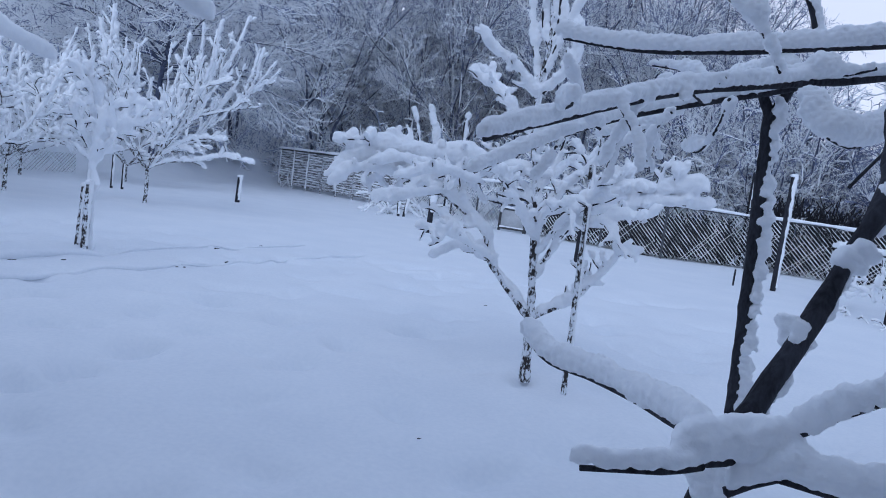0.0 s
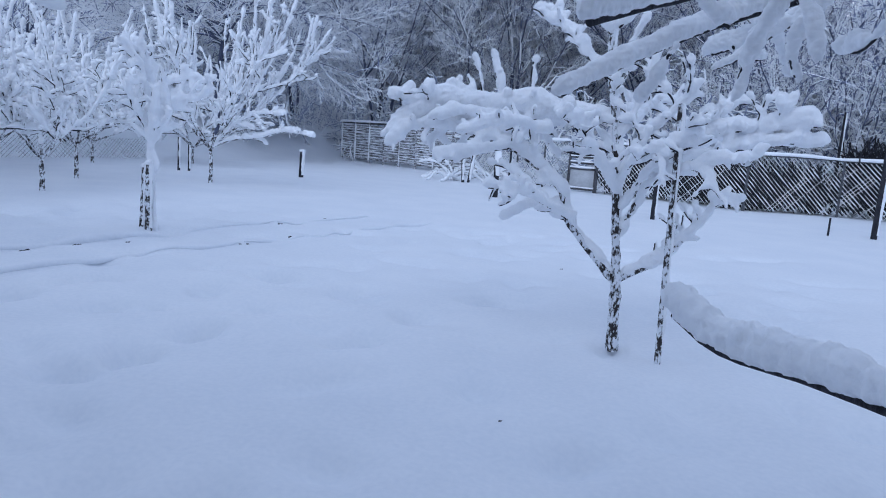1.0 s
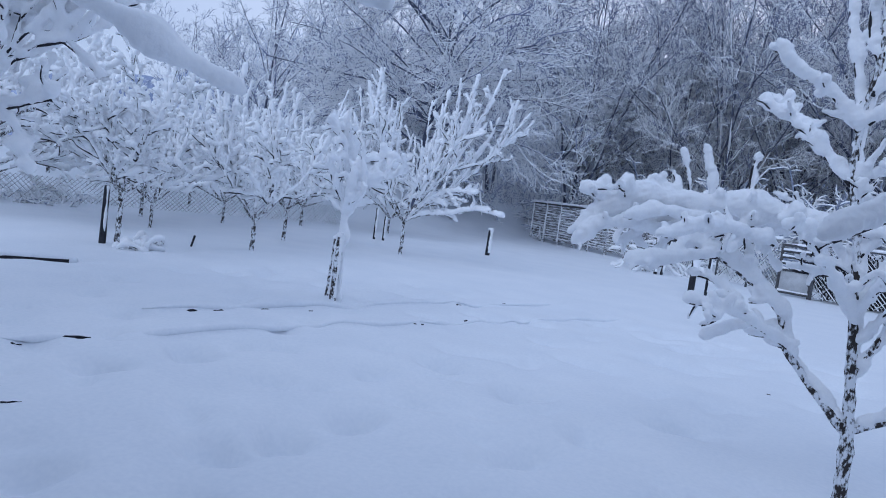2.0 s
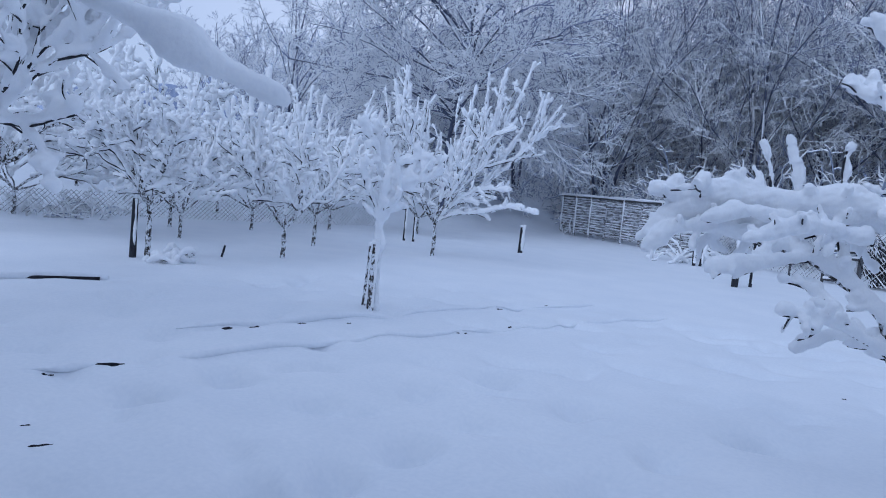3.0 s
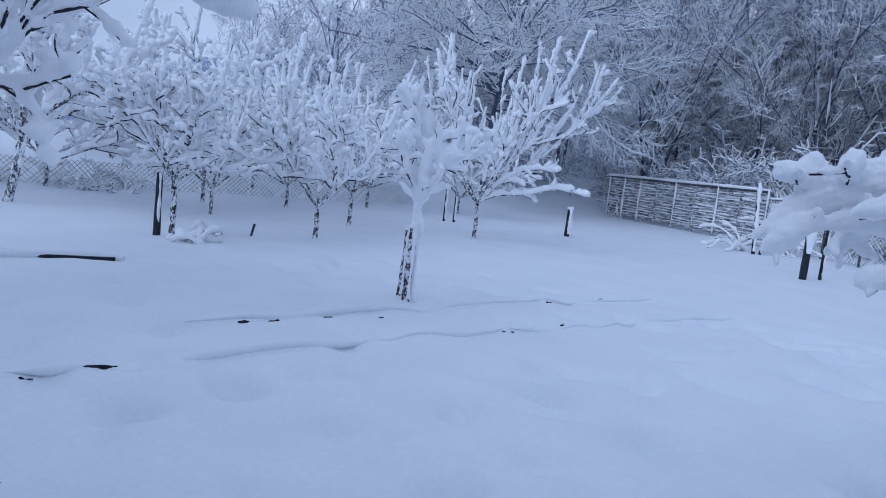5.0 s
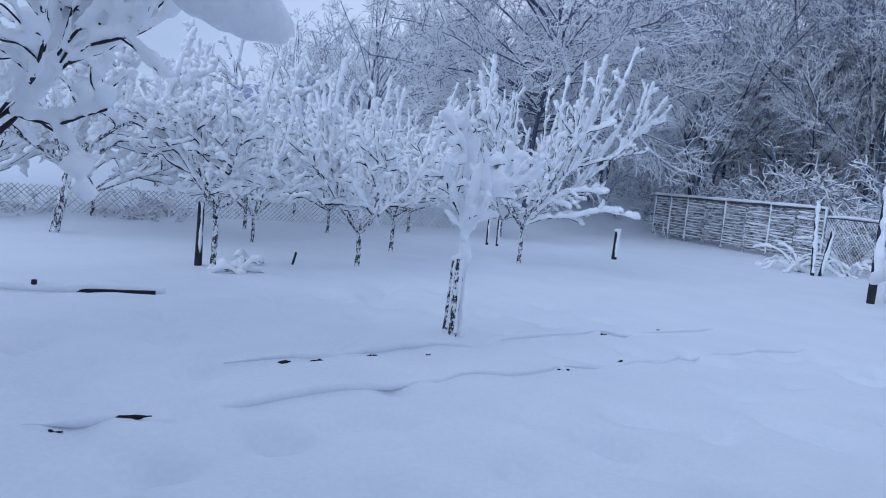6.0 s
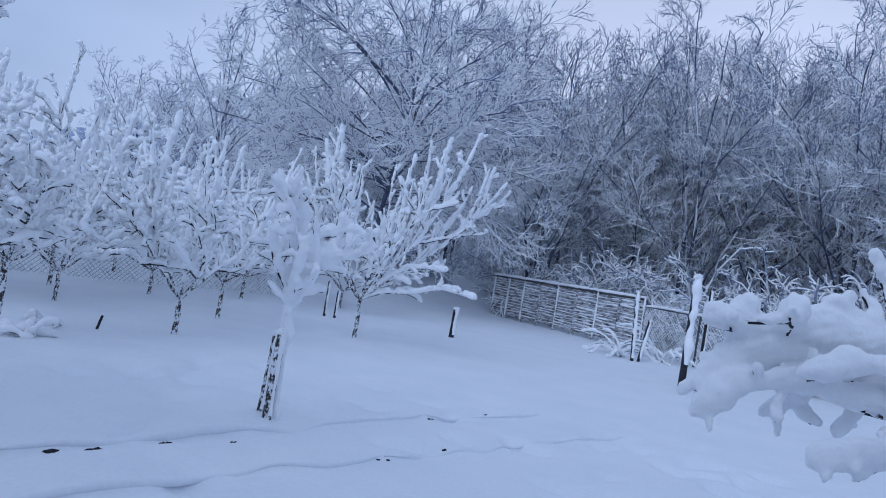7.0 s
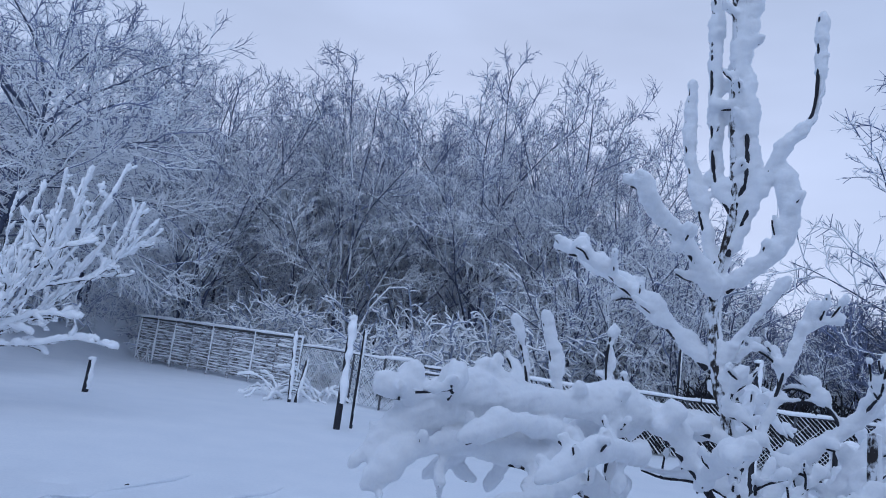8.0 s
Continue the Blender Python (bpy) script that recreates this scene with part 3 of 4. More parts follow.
# ---------------------------------------------------------------- fruit trees
class Tree:
    """A fruit tree of bark limbs and the snow that lies on them."""

    def __init__(self, name, base, label, category="fruit tree", group="", bark=BARK, sides=7, snow_sides=9, melt=None):
        self.ob = thing(name, base, label, category, group)
        self.base = np.asarray(base, float)
        self.limbs, self.snow = Builder(), Builder()
        self.bark, self.sides, self.snow_sides, self.count, self.melt = bark, sides, snow_sides, 0, melt

    def limb(self, points, r0, r1, h=0.0, start=0.0, trunk=False, sides=None, fine=0.5, cling=0.55, lump=0.22, own="limb", taper=1.0, lift=0.88, vary=0.3):
        """One limb and its snow: as parts of their own, or (own="") joined with the rest of the small twigs."""
        p = np.asarray(points, float) - self.base
        line = resample(p, 0.05) if len(p) < 12 else p
        self.count += 1
        wood, snow = Builder() if own else self.limbs, self.snow if self.melt or not own else Builder()
        tube(wood, line, np.linspace(r0, r1, len(line)), sides or self.sides, lump=0.12, freq=40.0, seed=self.count)
        if h:
            snow_on(snow, p, h, self.snow_sides if own else min(5, self.snow_sides), self.count, start=start, fine=fine, cling=cling, lump=lump, r=(r0 + r1) / 2, taper=taper, lift=lift, vary=vary)
        if own:
            ob = part("trunk" if trunk else own, wood, self.bark if trunk or r0 > 0.019 else BARK, self.ob)
            if snow.n and snow is not self.snow:
                part("snow_cover", snow, SNOW, ob, "thick fresh snow")
        return np.asarray(points, float)

    def clump(self, at, way, long, r, lump=0.45):
        """A ring of snow stuck round a limb."""
        line = np.asarray(at, float) - self.base + unit(np.asarray(way, float)) * np.linspace(-long / 2, long / 2, 7)[:, None]
        self.count += 1
        tube(self.snow, line, r * np.array((0.55, 0.9, 1.0, 1.1, 1.0, 0.9, 0.5)), 12, lump=lump, freq=1.4 / r, seed=self.count)

    def finish(self):
        if self.limbs.n:
            tagged(part("twig_growth", self.limbs, BARK, self.ob), kind="stuff")
        if self.melt:
            part("snow_cover", soft_snow(self.snow, *self.melt), [], self.ob, "thick fresh snow")
        elif self.snow.n:
            tagged(part("snow_cover", self.snow, SNOW, self.ob, "thick fresh snow"), kind="stuff")
        return self.ob


def orchard_tree(name, base, seed, label, height, fork, spread, limbs, shoots, h, upright=0.9, bark=FROSTED, r=0.05, group="orchard trees", sub=8, lean=(0, 0), pull=0.1, twigs=5, puffs=2, bow=0.0, heap=1.0, thin=0.008, facets=5, melt=None, extra=()):
    """A fruit tree: short trunk, a vase of slim limbs, fine side branches and upright shoots, all heaped with snow."""
    rng = np.random.RandomState(seed)
    base = (base[0], base[1], max(0.0, ground_at(base[0], base[1])))
    t = Tree(name, base, label, group=group, bark=bark, sides=5, snow_sides=6, melt=melt)
    x, y, low = base
    top = np.array((x + lean[0] * fork, y + lean[1] * fork, low + fork))
    t.limb([(x, y, low - 0.05), ((x + top[0]) / 2 + 0.02, (y + top[1]) / 2, low + fork / 2), top], r, r * 0.8, r * 0.5, trunk=True)
    rise = height - fork

    def twig(line, load, cling=0.55):
        t.limb(line, thin * 1.2, thin * 0.8, load, sides=3, fine=1.1, own="", lift=1.0, vary=0.3, lump=0.3, cling=cling)
        for _ in range(puffs):
            at = line[rng.randint(1, len(line))] + rng.normal(size=3) * 0.02
            puff(t.snow, at - t.base, load * rng.uniform(0.8, 1.7) * heap, rng.randint(999), sides=facets)

    for k in range(limbs):
        a = 6.28 * k / limbs + rng.uniform(-0.4, 0.4)
        d = (math.cos(a), math.sin(a), upright * rng.uniform(0.75, 1.35))
        one = stem(rng, top, d, min(spread * rng.uniform(1.0, 1.35), 0.95 * rise), 8, 0.1, 0.09 - bow)
        t.limb(one, r * 0.5, r * 0.2, 0.85 * h, start=0.25, sides=5, lift=1.0, vary=0.35)
        for two in sprout(rng, one, sub, 0.22, 1.0, 0.55 * spread, 0.8, 0.15, 5, 0.16, pull - bow):
            t.limb(two, thin * 1.8, thin, h * rng.uniform(0.7, 1.0), sides=4, fine=0.7, own="", lift=1.0, vary=0.35, lump=0.3)
            for three in sprout(rng, two, twigs, 0.15, 1.0, 0.2 * spread, 0.85, 0.12, 3, 0.25, 0.5 * pull - bow):
                twig(three, h * rng.uniform(0.55, 0.95))
        for up in sprout(rng, one, shoots, 0.3, 1.0, 0.5 * rise, 0.45, 0.9, 5, 0.05, 0.08, taper=0.3):
            t.limb(up, thin * 1.4, thin, h * rng.uniform(0.65, 0.95), sides=4, fine=0.7, cling=0.95, own="", vary=0.3, lump=0.3)
            for three in sprout(rng, up, 3, 0.2, 0.95, 0.14 * spread, 0.7, 0.5, 3, 0.15, 0.05):
                twig(three, h * rng.uniform(0.5, 0.8), cling=0.9)
    for pts, load in extra:
        one = t.limb(pts, r * 0.4, r * 0.16, load, lift=0.9, vary=0.3)
        for two in sprout(rng, resample(one, 0.2), 6, 0.3, 1.0, 0.35, 0.7, 0.0, 3, 0.15, -0.03):
            twig(two, load * 0.8)
    return t.finish()


orchard_tree("fruit_tree", (-8.44, 11.83, 0), 41, "young fruit tree with forked trunk and tall snowy shoots", 3.9, 0.55, 1.45, 5, 4, 0.042, upright=0.95)
orchard_tree("fruit_tree", (-7.2, 15.65, 0), 42, "young fruit tree with many upright snowy shoots", 4.5, 0.75, 2.3, 7, 5, 0.043, upright=0.85, sub=5, twigs=4, puffs=1,
             extra=[([(-7.2, 15.65, 0.8), (-6.7, 15.62, 1.0), (-6.1, 15.6, 1.1), (-5.4, 15.58, 1.28), (-4.81, 15.56, 1.2)], 0.05),
                    ([(-7.15, 15.65, 0.85), (-6.6, 15.5, 1.35), (-6.0, 15.45, 1.6), (-5.5, 15.4, 1.62)], 0.05)])
orchard_tree("fruit_tree", (-9.3, 9.5, 0), 43, "low fruit tree smothered in snow beside a dark post", 3.3, 0.85, 1.4, 7, 1, 0.042, bow=0.035, upright=0.8, sub=9, puffs=3)
orchard_tree("fruit_tree", (-9.6, 14.4, 0), 44, "small fruit tree smothered in snow", 3.5, 0.7, 1.3, 6, 2, 0.045, puffs=2)
orchard_tree("fruit_tree", (-13.75, 9.6, 0), 45, "older fruit tree with leaning trunk and snow-heaped crown", 5.0, 1.2, 2.3, 7, 1, 0.06, r=0.09, lean=(0.2, 0.1), bow=0.05, sub=8, twigs=4, puffs=3, heap=1.2)
orchard_tree("fruit_tree", (-7.4, 5.15, 0), 46, "large fruit tree with dark twigs under thick snow", 5.2, 1.3, 2.9, 9, 0, 0.055, r=0.038, sub=9, twigs=5, puffs=4, upright=0.75, bow=0.005, heap=1.2, thin=0.0085, facets=7, melt=(0.028, 0.005, 24.0))
EDGE_TREES = [orchard_tree("fruit_tree", (x, y, 0), seed, "fruit tree heaped in snow at the garden edge", tall, 0.6, wide, 7, 1, 0.066, bow=0.075, upright=0.7, sub=6, twigs=3, puffs=2, heap=1.1)
              for (x, y), seed, tall, wide in (((-13.6, 14.0), 47, 4.8, 2.2), ((-12.0, 18.5), 48, 4.4, 2.1), ((-15.4, 17.5), 53, 5.2, 2.4))]
for n, (x, y, size, turn) in enumerate(((-16.5, 12.0, 0.95, 1.1), (-11.6, 12.4, 0.85, 2.3), (-10.6, 21.5, 0.85, 3.0), (-17.8, 14.6, 1.05, 4.2), (-14.6, 21.0, 1.05, 5.1), (-12.6, 15.8, 0.9, 0.6), (-16.2, 9.2, 0.95, 3.7), (-18.6, 18.5, 1.15, 2.0))):
    one = copy_thing(EDGE_TREES[n % 3], Matrix.Translation((x, y, max(0.0, ground_at(x, y)))) @ Matrix.Rotation(turn, 4, "Z"))
    one.scale = (size, size, size)


def stake_tree():
    """The young tree between two short stakes, its stem plastered white."""
    t = Tree("fruit_tree", (-4.66, 8.72, 0), "slender young tree plastered white, tied between stakes", group="orchard trees", bark=SNOW, sides=7, snow_sides=7, melt=(0.016, 0.004, 40.0))
    rng = np.random.RandomState(51)
    x, y = -4.66, 8.72
    t.limb([(x, y, -0.05), (x + 0.02, y, 0.8), (x + 0.03, y, 1.5), (x + 0.02, y, 2.0)], 0.04, 0.02, 0.06, trunk=True, cling=1.0)
    main = np.array([(x + 0.02, y, 0.9), (x + 0.03, y, 1.3), (x + 0.02, y, 2.0)])
    for one in sprout(rng, main, 15, 0.1, 1.0, 0.8, 1.0, 0.35, 4, 0.22, 0.06):
        t.limb(one, 0.014, 0.007, 0.05, sides=4)
        for two in sprout(rng, one, 5, 0.2, 1.0, 0.32, 0.9, 0.2, 3, 0.28, 0.02):
            t.limb(two, 0.009, 0.005, 0.035, sides=4, own="twig")
    t.finish()


stake_tree()


def near_fruit_tree():
    """The young fruit tree beside its tall stake."""
    t = Tree("fruit_tree", (0.68, 5.87, 0), "young fruit tree with wide limbs bowed under thick snow", bark=FROSTED, sides=8, snow_sides=9, melt=(0.012, 0.0045, 60.0))
    rng = np.random.RandomState(61)
    lines = []

    def knobs(pts, h):
        """Short loaded spurs along a limb."""
        if h < 0.04:
            return
        line = resample(pts, 0.1)
        for spur in sprout(rng, line, max(2, int(0.1 * len(line) / 0.14)), 0.25, 1.0, 0.12, 1.0, 0.35, 3, 0.2, 0.0):
            t.limb(spur, 0.006, 0.004, h * rng.uniform(0.5, 0.72), sides=5, own="twig", vary=0.2)

    def add(h, r0, r1, *pts, trunk=False, start=0.0, cling=0.55, grow=0):
        t.limb(pts, r0, r1, 0.95 * h, start=start, trunk=trunk, cling=cling, lift=0.72, vary=0.2 if cling < 0.7 else 0.1, lump=0.17)
        knobs(pts, h)
        if grow:
            lines.append((resample(pts, 0.1), grow, h))

    add(0.0, 0.045, 0.030, (0.68, 5.87, -0.05), (0.67, 5.87, 0.2), (0.66, 5.87, 0.45), (0.62, 5.88, 0.8), trunk=True)
    add(0.045, 0.030, 0.022, (0.62, 5.88, 0.8), (0.58, 5.90, 1.2), (0.54, 5.95, 1.6), (0.47, 6.02, 2.0), (0.46, 6.03, 2.35), grow=5)
    add(0.042, 0.022, 0.01, (0.46, 6.03, 2.35), (0.5, 6.0, 2.65), (0.48, 6.0, 3.0), (0.46, 6.0, 3.4), (0.43, 6.0, 3.8), cling=0.8)
    add(0.05, 0.030, 0.014, (0.65, 5.88, 0.47), (0.45, 5.89, 0.68), (0.25, 5.9, 0.92), (0.17, 5.88, 1.14), (-0.18, 5.8, 1.38), (-0.5, 5.7, 1.48), grow=3)
    add(0.06, 0.018, 0.008, (0.58, 5.9, 1.2), (0.34, 5.88, 1.49), (0.06, 5.85, 1.67), (-0.47, 5.75, 1.66), (-1.0, 5.6, 1.66), start=0.2, grow=3)
    add(0.04, 0.007, 0.003, (-0.45, 5.7, 1.47), (-0.75, 5.72, 1.5), (-0.98, 5.72, 1.5))
    add(0.047, 0.006, 0.003, (-0.5, 5.7, 1.46), (-0.72, 5.62, 1.5), (-0.9, 5.58, 1.46), (-1.02, 5.56, 1.36))
    add(0.036, 0.008, 0.005, (0.2, 5.9, 1.0), (-0.02, 5.85, 0.97), (-0.2, 5.8, 0.88))
    add(0.045, 0.028, 0.012, (0.68, 5.88, 0.5), (0.95, 5.8, 0.69), (1.09, 5.75, 0.88), (1.3, 5.7, 1.2), grow=4)
    add(0.045, 0.022, 0.010, (0.62, 5.88, 0.8), (0.82, 5.85, 1.24), (0.98, 5.82, 1.5), (1.15, 5.78, 1.68), grow=4)
    add(0.06, 0.007, 0.003, (0.98, 5.82, 1.5), (1.4, 5.75, 1.62), (1.76, 5.7, 1.66), grow=2)
    add(0.055, 0.007, 0.003, (0.9, 5.83, 1.35), (1.45, 5.72, 1.5), (1.86, 5.7, 1.55), grow=2)
    add(0.05, 0.006, 0.003, (1.0, 5.8, 1.52), (1.2, 5.9, 1.7), (1.38, 5.95, 1.82))
    add(0.044, 0.016, 0.007, (0.46, 6.05, 1.93), (0.3, 6.2, 2.12), (0.18, 6.45, 2.3), (0.08, 6.7, 2.42), (0.07, 6.8, 2.58), grow=2)
    add(0.044, 0.014, 0.006, (0.46, 6.02, 2.25), (0.25, 5.95, 2.45), (0.05, 5.85, 2.54), (-0.06, 5.79, 2.66))
    add(0.036, 0.012, 0.006, (0.49, 6.0, 2.45), (0.63, 5.9, 2.9), (0.75, 5.82, 3.13), (0.76, 5.82, 3.6), cling=0.7)
    add(0.046, 0.010, 0.006, (0.5, 6.0, 2.28), (0.67, 5.88, 2.52), (0.66, 5.88, 2.86), cling=0.9)
    add(0.042, 0.013, 0.007, (0.5, 6.0, 2.65), (0.54, 5.97, 2.84), (0.52, 5.98, 3.14), (0.49, 6.0, 3.34), (0.52, 5.98, 3.8), cling=1.0)
    add(0.034, 0.010, 0.006, (0.47, 6.02, 2.27), (0.38, 6.07, 2.64), (0.31, 6.12, 2.98), (0.31, 6.13, 3.3), cling=0.9)
    add(0.04, 0.010, 0.006, (0.49, 6.0, 2.65), (0.42, 6.05, 2.86), (0.38, 6.08, 3.56), (0.4, 6.07, 3.8), cling=0.9)
    add(0.03, 0.008, 0.004, (0.46, 6.03, 1.91), (0.57, 5.9, 2.15), (0.66, 5.8, 2.34))
    add(0.07, 0.014, 0.006, (0.52, 6.0, 1.62), (0.15, 6.1, 1.64), (-0.1, 6.15, 1.48), grow=3)
    for h, *pts in ((0.02, (-0.42, 5.85, 1.70), (-0.45, 5.85, 1.86), (-0.51, 5.87, 2.0)), (0.021, (-0.29, 5.87, 1.70), (-0.34, 5.87, 1.9), (-0.38, 5.88, 2.03)), (0.02, (-0.06, 5.88, 1.70), (-0.09, 5.88, 1.88), (-0.08, 5.88, 2.01))):
        t.limb(pts, 0.007, 0.005, h, cling=1.0, lump=0.2, vary=0.4)
        t.clump(np.array(pts[-1]) + (0.012, 0.0, 0.015), (0.2, 0.1, 1.0), 0.05, 1.15 * h, lump=0.25)
    add(0.048, 0.007, 0.004, (-0.62, 5.7, 1.62), (-0.87, 5.66, 1.57), (-1.07, 5.63, 1.42))
    add(0.042, 0.007, 0.004, (-0.45, 5.78, 1.62), (-0.62, 5.77, 1.52), (-0.79, 5.76, 1.38))
    add(0.04, 0.006, 0.004, (-0.38, 5.76, 1.6), (-0.49, 5.76, 1.5), (-0.56, 5.75, 1.37))
    add(0.06, 0.008, 0.005, (0.42, 5.92, 1.64), (0.2, 5.94, 1.68), (0.0, 5.95, 1.66), (-0.2, 5.93, 1.54))
    add(0.042, 0.008, 0.005, (-0.2, 5.77, 1.38), (-0.42, 5.58, 1.34), (-0.66, 5.45, 1.28))
    add(0.04, 0.008, 0.005, (0.3, 5.9, 0.88), (0.1, 5.7, 1.0), (-0.1, 5.5, 1.1), (-0.3, 5.35, 1.12), grow=3)
    add(0.038, 0.006, 0.003, (-0.2, 5.8, 1.55), (-0.5, 5.62, 1.6), (-0.72, 5.5, 1.54))
    add(0.04, 0.006, 0.003, (-0.3, 5.75, 1.5), (-0.6, 5.95, 1.6), (-0.82, 6.05, 1.64))
    add(0.04, 0.006, 0.003, (0.1, 5.85, 1.5), (-0.22, 5.5, 1.55), (-0.5, 5.3, 1.47))
    add(0.042, 0.006, 0.003, (0.4, 5.95, 1.4), (0.25, 5.5, 1.58), (0.12, 5.25, 1.6))
    add(0.042, 0.006, 0.003, (0.75, 5.85, 1.15), (1.05, 5.55, 1.35), (1.3, 5.35, 1.42), grow=2)
    add(0.045, 0.006, 0.003, (0.85, 5.85, 1.3), (1.2, 6.05, 1.5), (1.5, 6.2, 1.58), grow=2)
    add(0.04, 0.006, 0.003, (0.58, 5.9, 1.15), (0.65, 5.6, 1.35), (0.75, 5.3, 1.45), grow=3)
    add(0.04, 0.006, 0.003, (0.55, 5.95, 1.5), (0.75, 6.2, 1.7), (0.95, 6.45, 1.85), grow=3)
    add(0.04, 0.006, 0.003, (0.56, 5.93, 1.4), (0.4, 6.25, 1.6), (0.2, 6.5, 1.7), grow=3)
    add(0.04, 0.010, 0.005, (0.6, 5.9, 1.25), (0.72, 5.85, 1.5), (0.9, 5.75, 1.72), (1.02, 5.66, 1.9), grow=3)
    add(0.038, 0.009, 0.005, (0.62, 5.88, 1.0), (0.74, 5.75, 1.25), (0.86, 5.6, 1.45), (0.98, 5.48, 1.58), grow=3)
    add(0.036, 0.009, 0.005, (0.57, 5.92, 1.5), (0.68, 5.9, 1.78), (0.74, 5.86, 2.05), (0.8, 5.82, 2.25), grow=2)
    add(0.036, 0.008, 0.004, (0.6, 5.9, 1.1), (0.45, 5.7, 1.3), (0.36, 5.5, 1.42), (0.3, 5.36, 1.44), grow=3)
    for line, count, h in lines:
        for one in sprout(rng, line, count, 0.3, 0.95, 0.34, 0.9, 0.15, 4, 0.2, 0.02):
            t.limb(one, 0.008, 0.005, h * rng.uniform(0.45, 0.75), sides=6, own="twig", lift=0.95, vary=0.34)
            for two in sprout(rng, one, 2, 0.3, 0.9, 0.16, 0.9, 0.2, 3, 0.2, 0.0):
                t.limb(two, 0.006, 0.004, h * rng.uniform(0.32, 0.6), sides=5, own="twig")
    t.finish()


near_fruit_tree()


def apple_tree():
    """The tree close beside the path, its limbs overhead."""
    t = Tree("apple_tree", (0.19, 1.05, 0), "dark-barked apple tree with limbs under crusted snow", "apple tree", sides=12, snow_sides=12, melt=(0.0052, 0.0018, 300.0))
    rng = np.random.RandomState(71)

    def add(h, r0, r1, *pts, trunk=False, start=0.0, cling=0.55, lump=0.07, taper=1.0):
        t.limb(pts, r0, r1, h, start=start, trunk=trunk, fine=0.4, cling=cling, lump=lump, taper=taper, vary=0.08, lift=1.03)

    foot, low, mid, ring, high, top = (0.16, 1.1, -0.05), (0.4, 1.32, 1.11), (0.47, 1.35, 1.25), (0.54, 1.38, 1.37), (0.6, 1.42, 1.48), (0.66, 1.45, 1.6)
    add(0.0, 0.018, 0.0155, foot, (0.2, 1.15, 0.55), low, mid, ring, high, top, (0.85, 1.8, 1.82), (1.1, 2.1, 1.98), (1.5, 2.45, 2.1), trunk=True)
    lean = np.array(top) - np.array(mid)
    for share, long, r in ((0.32, 0.05, 0.024), (0.34, 0.026, 0.026), (0.66, 0.03, 0.021), (0.72, 0.022, 0.0205), (0.98, 0.06, 0.025), (-0.3, 0.07, 0.03)):
        t.clump(np.array(mid) + lean * share, lean, long, r)
    add(0.017, 0.006, 0.004, (0.31, 1.11, 1.27), (0.305, 1.22, 1.255), (0.272, 1.483, 1.22), (0.21, 1.65, 1.2), (0.175, 1.76, 1.215), taper=1.35)
    add(0.012, 0.005, 0.003, (0.31, 1.10, 1.245), (0.26, 1.08, 1.24), (0.17, 1.07, 1.235))
    add(0.018, 0.008, 0.005, (0.36, 1.13, 1.26), (0.4, 1.12, 1.28), (0.44, 1.09, 1.325), (0.52, 1.03, 1.4))
    add(0.02, 0.007, 0.004, (0.35, 1.12, 1.21), (0.4, 1.11, 1.24), (0.45, 1.08, 1.24), (0.54, 1.03, 1.27))
    add(0.022, 0.008, 0.008, (0.28, 1.10, 1.245), (0.34, 1.12, 1.25), (0.38, 1.12, 1.26))
    for k in range(60):
        at = np.array(mid) + lean * rng.uniform(0, 1.2)
        t.clump(at + np.array((0.0165, -0.005, -0.003)) * rng.uniform(0.8, 1.15), lean, rng.uniform(0.012, 0.035), rng.uniform(0.004, 0.009))
    add(0.0225, 0.014, 0.006, (1.45, 2.35, 2.05), (1.17, 2.45, 1.98), (0.91, 2.46, 1.93), (0.53, 2.28, 1.83), (0.21, 2.07, 1.70), (0.03, 1.91, 1.62))
    add(0.028, 0.012, 0.005, (1.5, 2.4, 2.14), (1.17, 2.49, 2.08), (0.79, 2.64, 2.04), (0.51, 2.75, 2.03), (0.27, 2.85, 2.06))
    add(0.025, 0.012, 0.005, (0.95, 2.5, 1.93), (0.58, 2.74, 1.83), (0.38, 2.68, 1.75), (0.21, 2.6, 1.66), (0.02, 2.5, 1.55))
    add(0.034, 0.010, 0.004, (0.95, 2.55, 1.97), (0.9, 2.9, 1.98), (0.84, 3.24, 1.93), (0.74, 3.37, 1.85), (0.57, 3.46, 1.79))
    add(0.045, 0.012, 0.005, (1.5, 2.4, 2.1), (1.22, 2.35, 1.88), (1.06, 2.3, 1.76), (0.96, 2.27, 1.765), (0.9, 2.3, 1.83))
    add(0.0, 0.007, 0.004, (1.25, 2.3, 1.98), (1.1, 2.15, 1.82), (0.93, 2.07, 1.63))
    add(0.026, 0.012, 0.005, (1.02, 2.56, 2.06), (0.98, 2.58, 2.2), (0.9, 2.6, 2.3))
    for line in (((1.3, 2.44, 2.03), (0.6, 2.3, 1.88), (0.1, 1.97, 1.68)), ((0.9, 2.55, 1.93), (0.2, 2.6, 1.66)), ((0.9, 2.9, 1.98), (0.6, 3.44, 1.8))):
        for one in sprout(rng, resample(line, 0.1), 6, 0.1, 0.95, 0.28, 0.9, 0.2, 4, 0.2, 0.03):
            t.limb(one, 0.005, 0.003, 0.02, fine=0.35, sides=7, own="twig")
    t.finish()


apple_tree()


